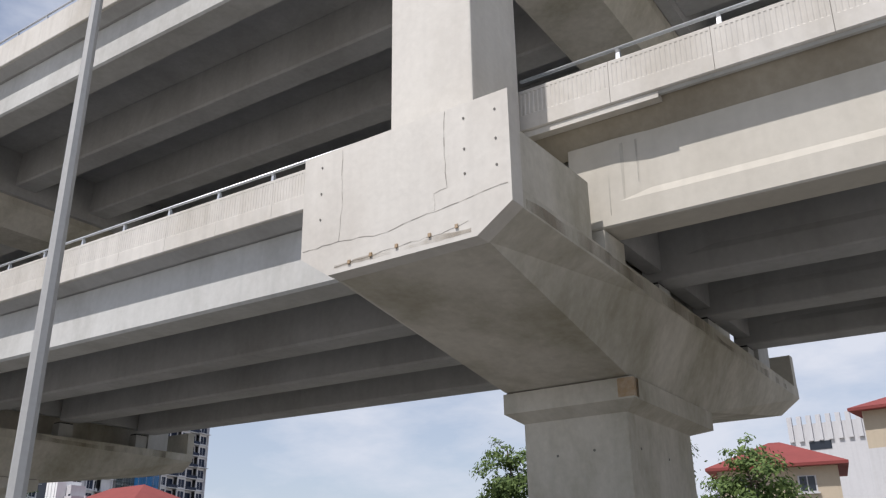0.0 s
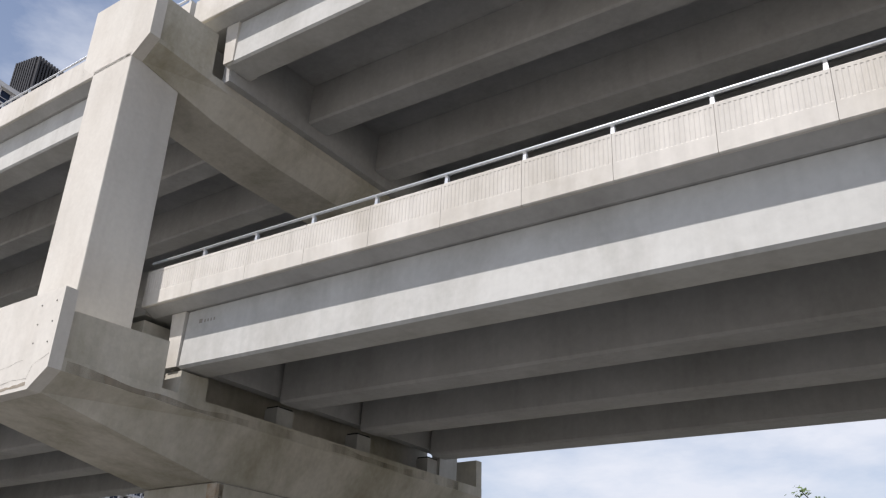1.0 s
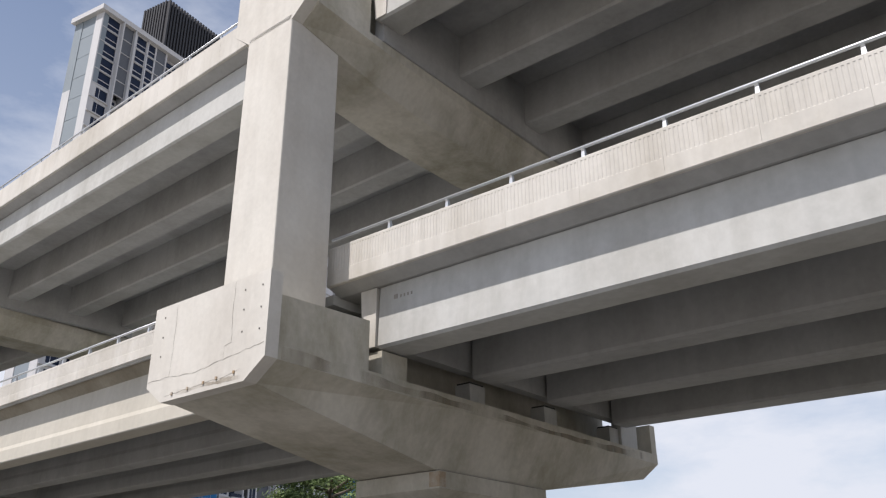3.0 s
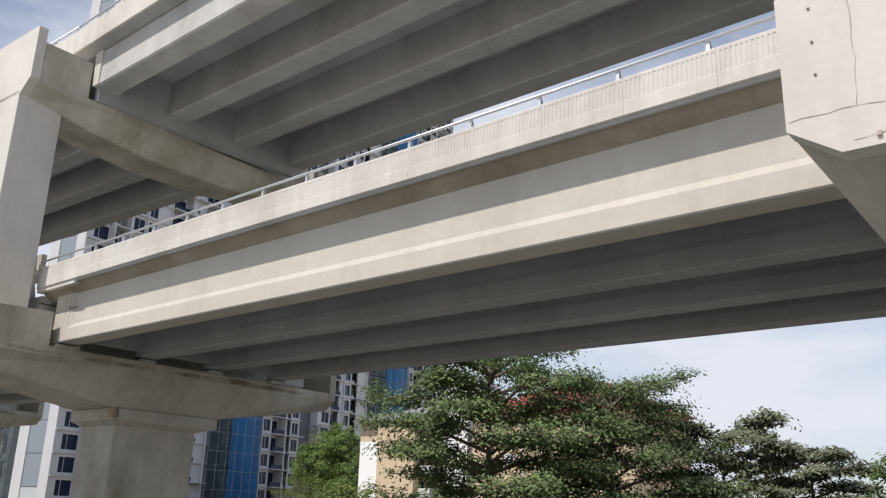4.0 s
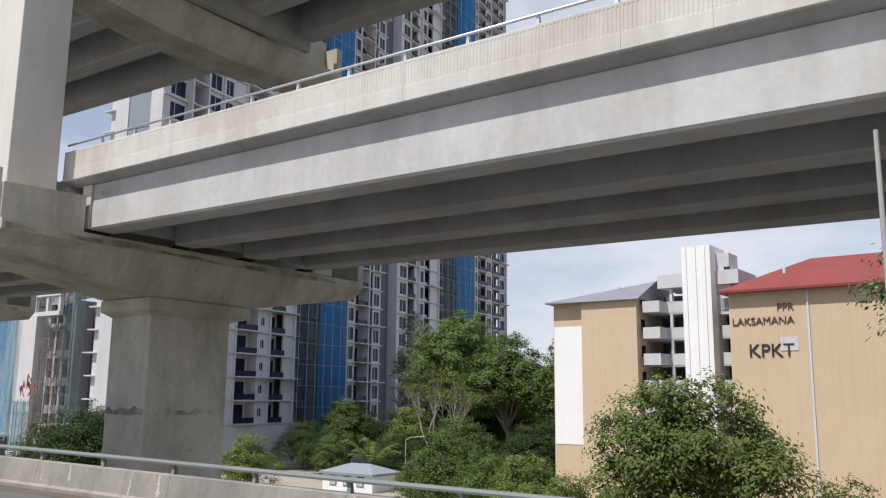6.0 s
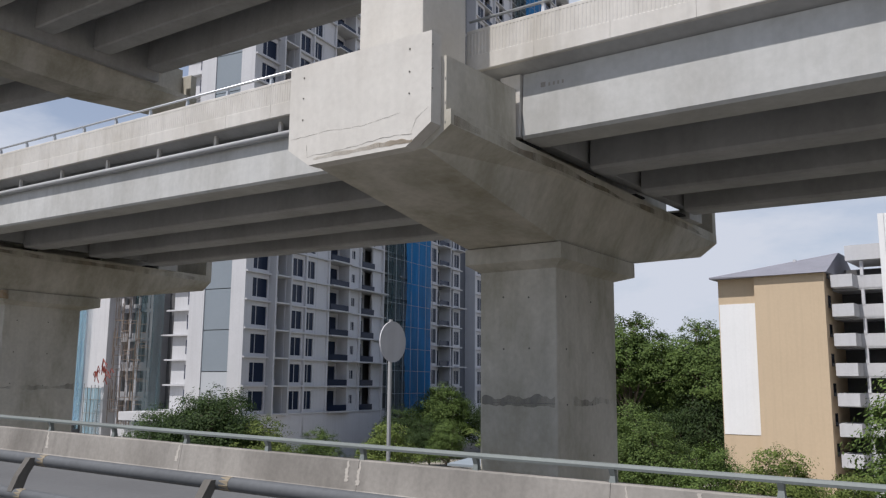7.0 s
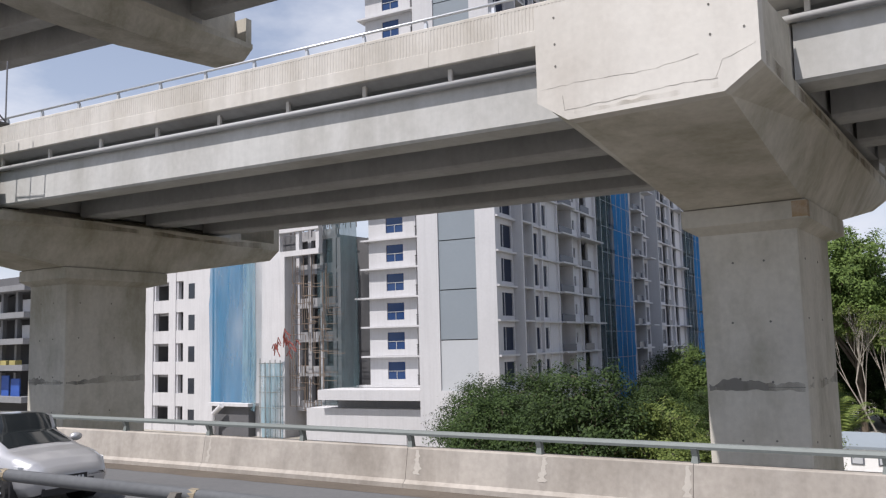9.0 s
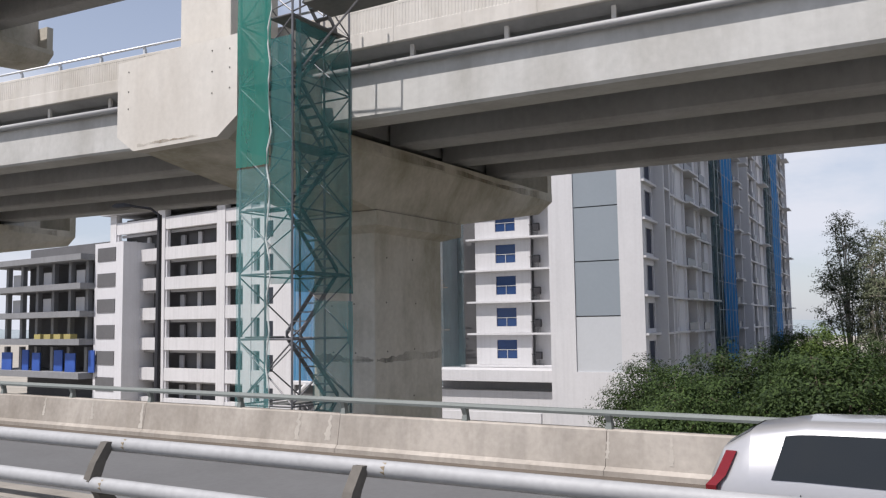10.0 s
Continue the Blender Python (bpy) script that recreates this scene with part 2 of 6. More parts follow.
def ragged(bm, p, q, z, seed, tall=1.0, n=24):
    """Flat stain with wavering edges round the level z, on an upright face from p to q."""
    lo, hi = [], []
    for k in range(n + 1):
        f = k / n
        x, y = p[0] + (q[0] - p[0]) * f, p[1] + (q[1] - p[1]) * f
        a = noise.noise(Vector((f * 5.0, seed, 0.3))) + 0.5 * noise.noise(Vector((f * 17.0, seed, 4.0)))
        b = noise.noise(Vector((f * 4.0, seed, 7.7))) + 0.5 * noise.noise(Vector((f * 15.0, seed, 9.0)))
        lo.append(bm.verts.new((x, y, z - tall * (0.1 - 0.14 * a))))
        hi.append(bm.verts.new((x, y, z + tall * (0.26 + 0.3 * b))))
    for k in range(n):
        bm.faces.new((lo[k], lo[k + 1], hi[k + 1], hi[k]))


def crack(parent, pts, seed, width):
    """Wandering hairline joint through points (x, z) on a face that looks towards -y."""
    rng, bm = random.Random(seed), bmesh.new()
    run = []
    for (x0, z0), (x1, z1) in zip(pts, pts[1:]):
        n = max(2, int(math.hypot(x1 - x0, z1 - z0) / 0.16))
        for k in range(n):
            f = k / n
            run.append((x0 + (x1 - x0) * f + rng.uniform(-0.015, 0.015), z0 + (z1 - z0) * f + rng.uniform(-0.018, 0.018)))
    run.append(pts[-1])
    for p, q in zip(run, run[1:]):
        d = Vector((q[0] - p[0], 0, q[1] - p[1]))
        nrm = Vector((-d.z, 0, d.x)).normalized() * width * rng.uniform(0.15, 0.6)
        a, b = Vector((p[0], -0.004, p[1])), Vector((q[0], -0.004, q[1]))
        bm.faces.new([bm.verts.new(v) for v in (a - nrm, b - nrm, b + nrm, a + nrm)])
    part("formwork_joint", bm, JOINT_SEAM, parent)


def build_pier(i, x, y, dz, turn):
    """Lower hammerhead on one column, upper column at the near end, upper crosshead with end plates."""
    rng = random.Random(40 + i)
    low = -9.2 - dz
    g = thing("viaduct_pier", pose(x, y, dz, 0, 0, turn), "tall grey concrete pier carrying both decks of the flyover", "bridge pier", "piers of the flyover")
    bm = bmesh.new()
    cy = 7.45 if i > 2 else 6.8
    box(bm, -1.32, 1.32, cy, cy + 4.25, low, 5.25)
    part("column", bm, CONCRETE, g, bevel=0.07)
    if i > 3:
        bm = bmesh.new()
        zj = 1.25 - dz * 0.5
        seam(bm, -1.25, 1.25, cy, zj, zj + 0.02)
        part("casting_joint", bm, JOINT_SEAM, g)
        bm = bmesh.new()
        ragged(bm, (-1.24, cy - 0.005), (1.24, cy - 0.005), zj, 3.1 * i, 0.6, 60)
        part("water_stain", bm, SMEAR, g, "dark water stain across the column")
        bm = bmesh.new()
        ragged(bm, (1.325, cy + 0.08), (1.325, cy + 4.15), zj, 3.1 * i + 9, 0.6, 60)
        part("water_stain", bm, SMEAR, g, "dark water stain across the column")
    for k in range(10):
        o = new("tie_hole", HOLE)
        o.parent = g
        o.location = ((-0.45, 0.45)[k % 2] + rng.uniform(-0.06, 0.06), cy, 4.2 - 1.6 * (k // 2) + rng.uniform(-0.05, 0.05))
        o.scale = (1.4, 1, 1.4)
        o = new("tie_hole", HOLE)
        o.parent = g
        o.location = (1.32, cy + (0.7, 2.4)[k % 2] + rng.uniform(-0.1, 0.1), 4.2 - 1.6 * (k // 2) + rng.uniform(-0.05, 0.05))
        o.rotation_euler = (0, 0, radians(90))
        o.scale = (1.4, 1, 1.4)
    bm = bmesh.new()
    h0, h1 = cy - 0.33, cy + 5.2
    loft(bm, [[(-1.3, cy + 0.02, 4.98), (1.3, cy + 0.02, 4.98), (1.3, cy + 4.2, 4.98), (-1.3, cy + 4.2, 4.98)],
              [(-1.66, h0, 5.22), (1.66, h0, 5.22), (1.66, h1, 5.22), (-1.66, h1, 5.22)],
              [(-1.66, h0, 5.7), (1.66, h0, 5.7), (1.66, h1, 5.7), (-1.66, h1, 5.7)]])
    head = part("column_head", bm, CONCRETE, g)
    bm = bmesh.new()
    box(bm, -1.6, 1.6, h0 + 0.06, h1 - 0.06, 5.69, 5.74)
    part("bed_joint", bm, JOINT_SEAM, g)
    if i in (1, 2, 3, 4, 6):
        bm = bmesh.new()
        box(bm, 1.28, 1.66, h0 - 0.005, h0 + 0.3, 5.26, 5.68)
        box(bm, 1.3, 1.665, h0 - 0.003, h0 + 0.12, 5.26, 5.68)
        part("rust_streak", bm, RUST, head, "brown rust streak on the concrete")
    bm = bmesh.new()
    top, cut = 7.72, 0.3 if i == 5 else 0.0
    end = 20.3 if i < 3 else 19.8
    loft(bm, crosshead_rings([(0.38, 2.35, top, 7.36, 1.66, 6.9), (h0 - 0.1, 2.35, top, 7.33, 1.56, 5.73),
                              (h1 + 0.1, 2.35, top, 7.33, 1.56, 5.73), (end, 2.35, top, 7.36, 1.66, 6.85)]))
    part("crosshead", bm, CONCRETE, g)
    bm = bmesh.new()
    loft(bm, [[(-2.37, yy, 9.53), (-2.37, yy, 7.36), (-1.66, yy, 6.88), (1.66 - cut, yy, 6.88), (2.37 - cut, yy, 7.36), (2.37 - cut, yy, 9.53)] for yy in (0, 0.38)])
    plate = part("end_plate", bm, CONCRETE_PALE, g, "pale concrete end plate with chamfered lower corners")
    hw = 2.3 - cut
    if i in (1, 3, 4):
        crack(g, [(-2.32, 7.5), (-1.45, 7.52), (-0.4, 7.42), (0.8, 7.56), (hw, 7.7)], 3 * i, 0.014)
        crack(g, [(-1.5, 7.02), (-0.2, 7.07), (1.1, 7.12), (1.5, 7.2)], 3 * i + 1, 0.012)
        crack(g, [(-1.42, 7.5), (-1.36, 8.2), (-1.38, 9.45)], 3 * i + 2, 0.012)
        crack(g, [(1.08, 7.95), (1.02, 8.6), (1.05, 9.5)], 3 * i + 5, 0.016)
        crack(g, [(1.08, 7.95), (0.8, 7.9), (0.8, 7.56)], 3 * i + 6, 0.01)
    elif i < 7:
        crack(g, [(-1.75, 7.42), (-1.72, 7.1), (-0.6, 7.12), (0.9, 7.2), (1.55, 7.16)], 3 * i, 0.014)
        crack(g, [(1.5, 7.16), (1.66, 7.5), (hw, 7.72)], 3 * i + 1, 0.012)
        crack(g, [(-2.3, 7.62), (-1.3, 7.66), (0.2, 7.6), (1.2, 7.72)], 3 * i + 2, 0.008)
    bm = bmesh.new()
    ragged(bm, (-1.5, -0.006), (1.55, -0.006), 7.0, 5.3 * i + 2, 0.25, 40)
    part("water_stain", bm, SMEAR_BROWN, g, "ragged stain along the foot of the end plate")
    for px, sd in ((2.354, 1),):
        bm = bmesh.new()
        ragged(bm, (px + 0.001 * sd, 0.5), (px + 0.001 * sd, 18.5), 7.45, 2.7 * i + sd, 0.6, 90)
        part("grime", bm, SMEAR_BROWN, g, "brown grime along the top edge of the crosshead")
    for k in range(5 if i in (1, 3, 4) else 0):
        bm = bmesh.new()
        px = -1.2 + 0.62 * k + rng.uniform(-0.1, 0.1)
        box(bm, px - 0.03, px + 0.03, -0.03, 0.01, 7.0 + 0.03 * k, 7.07 + 0.03 * k)
        part("bolt_stub", bm, RUST, g)
    for k in range(9):
        o = new("tie_hole", HOLE)
        o.parent = g
        o.location = ((1.45, 2.1, -1.9)[k % 3], 0, 8.1 + 0.55 * (k // 3) + rng.uniform(-0.05, 0.05))
    bm = bmesh.new()
    loft(bm, [[(-2.22, 0.38, top - 0.05), (2.22, 0.38, top - 0.05), (2.22, 3.55, top - 0.05), (-2.22, 3.55, top - 0.05)],
              [(-2.22, 0.38, 9.02), (2.22, 0.38, 9.02), (2.22, 3.55, 9.14), (-2.22, 3.55, 9.14)]])
    part("upstand", bm, CONCRETE, g)
    bm = bmesh.new()
    box(bm, -2.33, 2.33, end - 0.4, end + 0.02, top - 0.1, 8.85)
    part("far_end_plate", bm, CONCRETE, g)
    bm = bmesh.new()
    box(bm, -0.75, 0.75, 3.6, 18.5, top - 0.05, 9.68 if i > 2 else 10.1)
    part("spine_wall", bm, CONCRETE, g)
    reach = 19.3 if i < 3 else 18.4
    bm = bmesh.new()
    box(bm, -0.75, 0.75, 3.9, reach - 0.4, 18.9, 20.9)
    part("upper_spine_wall", bm, CONCRETE, g)
    bm = bmesh.new()
    box(bm, -1.04, 1.0, 1.1, 3.05, 8.6, 18.5)
    part("upper_column", bm, CONCRETE_PALE, g, bevel=0.05)
    bm = bmesh.new()
    ut = 18.95
    loft(bm, crosshead_rings([(1.5, 1.72, ut, 18.78, 1.02, 18.3), (4.6, 1.72, ut, 18.6, 1.05, 17.75), (7.5, 1.72, ut, 18.55, 1.05, 17.5),
                              (reach - 6.8, 1.72, ut, 18.55, 1.05, 17.5), (reach, 1.72, ut, 18.7, 1.02, 18.1)]))
    part("upper_crosshead", bm, CONCRETE, g)
    bm = bmesh.new()
    loft(bm, [[(-1.74, yy, 21.3), (-1.74, yy, 18.9), (-1.02, yy, 18.3), (1.02, yy, 18.3), (1.74, yy, 18.9), (1.74, yy, 21.3)] for yy in (1.1, 1.5)])
    part("upper_end_plate", bm, CONCRETE_PALE, g)
    bm = bmesh.new()
    box(bm, -1.6, 1.6, 1.5, 3.8, ut - 0.1, 20.75)
    part("upper_upstand", bm, CONCRETE, g)
    bm = bmesh.new()
    box(bm, -1.6, 1.6, reach - 0.4, reach + 0.02, ut - 0.1, 20.4)
    part("upper_far_plate", bm, CONCRETE, g)
    return g


def span_frame(a, b):
    """Origin at pier a, x towards pier b, y away from the road."""
    ax, ay, az = a[:3]
    d = Vector((b[0] - ax, b[1] - ay, b[2] - az))
    ux = d.normalized()
    uy = Vector((-ux.y, ux.x, 0)).normalized()
    if uy.y < 0:
        uy = -uy
    uz = ux.cross(uy)
    if uz.z < 0:
        uz = -uz
    m = Matrix((ux, uy, uz)).transposed().to_4x4()
    m.translation = (ax, ay, az)
    return m, d.length


PANEL = 2.12


def parapet_panel_mesh(length, depth, tall):
    """One parapet panel: ribbed band between a smooth foot and a thin top edge; origin at its lower outer corner."""
    bm = bmesh.new()
    a, b = 0.003, length - 0.003
    n = int((b - a - 0.06) / 0.105)
    stations = [(a, 0.0), (a + 0.03, 0.0)]
    for k in range(n):
        s = a + 0.03 + k * (b - a - 0.06) / n
        w = (b - a - 0.06) / n
        stations += [(s + 0.12 * w, depth), (s + 0.5 * w, depth), (s + 0.62 * w, 0.0), (s + 0.98 * w, 0.0)]
    stations.append((b, 0.0))
    loft(bm, [[(s, p, q) for p, q in ((0.03, 0), (0.0, 0.03), (0.0, tall * 0.37), (d, tall * 0.37 + 0.02), (d, tall - 0.11), (0.0, tall - 0.09), (0.0, tall - 0.02), (0.02, tall), (0.25, tall), (0.45, 0.26), (0.45, 0))] for s, d in stations])
    return finish(bm, "parapet_panel", CONCRETE_PARAPET)


def post_mesh():
    bm = bmesh.new()
    loft(bm, [[(-0.05, -0.06, 0), (0.05, -0.06, 0), (0.05, 0.06, 0), (-0.05, 0.06, 0)],
              [(-0.04, -0.05, 0.18), (0.04, -0.05, 0.18), (0.04, 0.04, 0.18), (-0.04, 0.04, 0.18)],
              [(-0.04, -0.09, 0.26), (0.04, -0.09, 0.26), (0.04, 0.0, 0.26), (-0.04, 0.0, 0.26)]])
    return finish(bm, "rail_post", STEEL)


POST = post_mesh()
PANELS = {}


def build_span(i, a, b, zb, upper):
    m, ln = span_frame(a, b)
    bulb = not upper and i in (0, 3)
    label = "upper deck span of pale concrete beams with a smooth parapet" if upper else "lower deck span of pale concrete beams with a ribbed parapet"
    g = thing("flyover_deck", m, label, "bridge deck", "deck spans of the flyover")
    e0, e1 = (1.63, ln - 1.63) if upper else (2.02, ln - 2.02)            # ends of the beams
    depth = 1.75 if not bulb else 1.98
    if upper:
        ys = [4.55, 8.7, 12.8, 17.2] if i < 3 else [4.5, 8.2, 11.9, 15.6] if i == 3 else [4.5, 7.9, 11.3, 14.8]
    else:
        ys = [4.55, 8.7, 12.8, 17.2] if i in (1, 2) else [4.4, 8.2, 11.8, 15.5]
    lift = {0: 0.5, 3: 0.33}[i] if bulb else 0.2        # foot of the parapet over the top of the beams
    far = ys[-1] + 1.1
    zs = zb + depth
    for yc in ys:
        bm = bmesh.new()
        if bulb:
            prof = [(-0.39, 0), (0.39, 0), (0.42, 0.04), (0.42, 0.52), (0.375, 0.68), (0.37, depth - 0.1), (0.37, depth), (-0.37, depth), (-0.37, depth - 0.1), (-0.375, 0.68), (-0.42, 0.52), (-0.42, 0.04)]
            flat = [(-0.39, 0), (0.39, 0), (0.42, 0.04), (0.42, 0.52), (0.42, 0.68), (0.42, depth - 0.1), (0.42, depth), (-0.42, depth), (-0.42, depth - 0.1), (-0.42, 0.68), (-0.42, 0.52), (-0.42, 0.04)]
            loft(bm, [[(s, yc + p, zb + q) for p, q in pr] for s, pr in ((1.4, flat), (2.5, flat), (3.2, prof), (ln - 3.2, prof), (ln - 2.5, flat), (ln - 1.4, flat))])
        else:
            prof = [(-0.48, 0), (0.48, 0), (0.55, 0.08), (0.5, depth), (-0.5, depth), (-0.55, 0.08)]
            if i > 4 and not upper:
                prof = [(-0.48, 0), (0.48, 0), (0.55, 0.08), (0.52, depth - 0.36), (0.12, depth - 0.34), (0.12, depth), (-0.12, depth), (-0.12, depth - 0.34), (-0.52, depth - 0.36), (-0.55, 0.08)]
            loft(bm, [[(s, yc + p, zb + q) for p, q in prof] for s in (e0, e1)])
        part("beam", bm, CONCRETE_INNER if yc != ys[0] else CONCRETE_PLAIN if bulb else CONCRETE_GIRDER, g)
    # cross walls at both ends, and blocks beside the outer beam
    for s, t in ((1.5, 1.9), (ln - 1.9, ln - 1.5)):
        bm = bmesh.new()
        back = -0.28 if upper else 0.0
        box(bm, s + (back if s < 5 else -back), t + (back if s < 5 else -back), ys[0] - 0.3, ys[-1] + 0.3, 18.94 if upper else zb + 0.22, zs)
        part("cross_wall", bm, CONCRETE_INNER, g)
        if not upper:
            bm = bmesh.new()
            box(bm, s, t, ys[-1] + 0.305, far + 0.45, 7.73, zs)
            part("end_diaphragm", bm, CONCRETE_GIRDER, g)
    if not bulb:
        for s, d in ((0, 1), (ln, -1)):
            bm = bmesh.new()
            y0, y1 = ys[0] - 0.6, ys[0] + 0.58
            loft(bm, [[(s + d * 1.5, y0, zb + 0.06), (s + d * 1.97, y0, zb + 0.06), (s + d * 1.97, y1, zb + 0.06), (s + d * 1.5, y1, zb + 0.06)],
                      [(s + d * 1.36, y0, zs), (s + d * 1.97, y0, zs), (s + d * 1.97, y1, zs), (s + d * 1.36, y1, zs)]])
            part("end_block", bm, CONCRETE_PARAPET, g)
    # seats and bearing pads
    seat = 18.93 if upper else 7.7
    for end in (0, 1):
        for yc in ys:
            reach = 1.05 if upper else 1.75 if yc == ys[0] else 1.5
            s = ln - reach if end else reach
            if zb - seat > 0.2 and not upper:
                bm = bmesh.new()
                e = 0.4 if yc == ys[0] and not upper else 0.28
                box(bm, s - e, s + e, yc - e - 0.1, yc + e + 0.1, seat, zb - 0.06)
                part("bearing_seat", bm, CONCRETE if e > 0.3 else CONCRETE_GIRDER, g)
            if upper:
                continue
            bm = bmesh.new()
            box(bm, s - 0.25, s + 0.25, yc - 0.35, yc + 0.35, max(seat, zb - 0.06), zb)
            part("bearing_pad", bm, PAD, g)
    bm = bmesh.new()
    q0, q1 = (0.02, ln - 0.02) if upper else (0.5, ln - 0.5)
    if bulb:
        # haunched cantilever with a drip strip under its edge
        prof = [(3.46, zs + lift + 0.02), (3.52, zs + lift - 0.06), (3.6, zs + lift - 0.06), (3.64, zs + lift - 0.02), (4.14, zs - 0.14), (4.6, zs + 0.02),
                (far - 0.3, zs + 0.02), (far + 0.5, zs + 0.2), (far + 0.5, zs + 0.42), (3.46, zs + lift + 0.3)]
    else:
        prof = [(3.48, zs + 0.22), (3.95, zs + 0.02), (far - 0.3, zs + 0.02), (far + 0.5, zs + 0.2), (far + 0.5, zs + 0.42), (3.48, zs + 0.42)]
    loft(bm, [[(s, p, q) for p, q in prof] for s in (q0, q1)])
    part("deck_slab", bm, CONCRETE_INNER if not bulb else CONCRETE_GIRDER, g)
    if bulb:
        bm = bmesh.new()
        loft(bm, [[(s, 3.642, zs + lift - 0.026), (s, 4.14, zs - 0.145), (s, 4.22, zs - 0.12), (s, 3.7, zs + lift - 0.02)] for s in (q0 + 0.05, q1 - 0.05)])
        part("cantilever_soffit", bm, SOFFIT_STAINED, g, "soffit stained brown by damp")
        for s0, s1 in ((q0, 3.2), (q1 - 3.2, q1)):
            bm = bmesh.new()
            box(bm, s0, s1, 3.47, 3.7, zs + lift - 0.15, zs + lift - 0.004)
            part("edge_thickening", bm, CONCRETE_PARAPET, g)
    bm = bmesh.new()
    box(bm, 0.9, ln - 0.9, 4.0, far + 0.08, zs + 0.423, zs + 0.47)
    part("deck_surfacing", bm, ASPHALT_NEW, g, "dark asphalt surfacing")
    bm = bmesh.new()
    box(bm, -0.48, 0.48, 4.0 if upper else 3.7, far - 0.3, zs + 0.1, zs + 0.4)
    part("link_slab", bm, CONCRETE_GIRDER, g)
    # near parapet in panels, rail and posts
    p0, p1 = q0, q1
    n = round((p1 - p0) / PANEL)
    w = (p1 - p0) / n
    tall = {0: 1.04, 3: 0.93}[i] if bulb else 1.19
    key = (round(w, 2), 0.0 if upper else 0.010, tall)
    if key not in PANELS:
        PANELS[key] = parapet_panel_mesh(*key)
    for k in range(n):
        o = new("parapet_panel", PANELS[key])
        o.parent = g
        o.location = (p0 + k * w, 3.42, zs + lift)
        q = new("rail_post", POST)
        q.parent = g
        q.location = (p0 + 0.25 + k * w * (n * w - 0.5) / (n * w), 3.55, zs + lift + tall)
    bm = bmesh.new()
    tube(bm, (p0 + 0.05, 3.5, zs + lift + tall + 0.28), (p1 - 0.05, 3.5, zs + lift + tall + 0.28), 0.042)
    part("handrail", bm, STEEL, g, "grey galvanised tube", smooth=True)
    if bulb:
        yf = ys[0] - 0.424
        for k, (off, wide_run) in enumerate(((2.3, 0.05), (2.62, 0.09), (2.95, 0.05))):
            bm = bmesh.new()
            xx = ln - off
            lo_z, n = zb + 0.25 + 0.3 * k, 16
            rows = []
            for r in range(n + 1):
                z = lo_z + (zs - 0.15 - lo_z) * r / n
                ww = wide_run * (0.45 + 0.55 * r / n) * (1 + 0.5 * noise.noise(Vector((r * 0.6, k, i))))
                rows.append((bm.verts.new((xx - ww / 2, yf, z)), bm.verts.new((xx + ww / 2, yf, z))))
            for p, q in zip(rows, rows[1:]):
                bm.faces.new((p[0], p[1], q[1], q[0]))
            part("damp_run", bm, SMEAR, g, "dark damp run on the beam end")
    # small stencilled mark on the outer beam, as plain bars
    if not upper and i > 0:
        for q, (bw, bh) in enumerate(((0.14, 0.13), (0.05, 0.09), (0.05, 0.09), (0.05, 0.09), (0.05, 0.09))):
            bm = bmesh.new()
            s = ln - 2.55 - q * 0.13 - (0.1 if q else 0)
            yf = ys[0] - (0.505 if not bulb else 0.424)
            box(bm, s - bw, s, yf - 0.012, yf + 0.01, zb + 1.3, zb + 1.3 + bh)
            part("stencil_bar", bm, JOINT_SEAM, g)
    bm = bmesh.new()
    prof = [(far + 0.1, zs + 0.43), (far + 0.1, zs + 0.5), (far + 0.3, zs + 1.25), (far + 0.55, zs + 1.25), (far + 0.55, zs + 0.2), (far + 0.5, zs + 0.2), (far + 0.5, zs + 0.43)]
    loft(bm, [[(s, p, q) for p, q in prof] for s in (p0, p1)])
    part("far_parapet", bm, CONCRETE_PARAPET, g)
    if upper and i > 3:
        for f in (0.3, 0.68):
            bm = bmesh.new()
            box(bm, ln * f - 0.16, ln * f + 0.16, far + 0.3, far + 0.55, zs - 0.2, zs + 0.06)
            lamp = part("floodlight", bm, PAD, g, "small floodlight under the deck edge")
            bm = bmesh.new()
            tube(bm, (ln * f, far + 0.42, zs + 0.04), (ln * f, far + 0.42, zs + 0.22), 0.03, 6)
            part("bracket", bm, STEEL, lamp)
    if (i in (5, 6, 7) and not upper) or (upper and i in (4, 5, 6, 7)):
        bm = bmesh.new()
        yp, zp = 3.72, zs - 0.28
        tube(bm, (2.9, yp, zp), (ln - 1.2, yp, zp), 0.1, 10)
        tube(bm, (2.9, yp, zp), (2.82, yp, zp), 0.13, 10)
        pipe = part("drain_pipe", bm, PIPE, g, "grey drain pipe hung under the parapet", smooth=True)
        for k in range(9):
            bm = bmesh.new()
            s = 3.6 + k * (ln - 6) / 8
            box(bm, s - 0.06, s + 0.06, yp - 0.05, yp + 0.05, zp + 0.08, zs + 0.22)
            part("pipe_hanger", bm, CONCRETE_PARAPET, pipe)
    return g


PIPE = material("pipe_grey", (0.42, 0.42, 0.42), 0.6, var=0.08, scale=2)
for i, p in enumerate(PIERS):
    build_pier(i, *p)
for i, (a, b) in enumerate(zip(PIERS, PIERS[1:])):
    build_span(i, a, b, LOWER[i], False)
    build_span(i, a, b, UPPER[i], True)

# ---- ground, road, barriers ----
XS = [200, 120, 60, 30] + [10 - 6 * k for k in range(48)] + [-300, -340, -420, -520, -700]


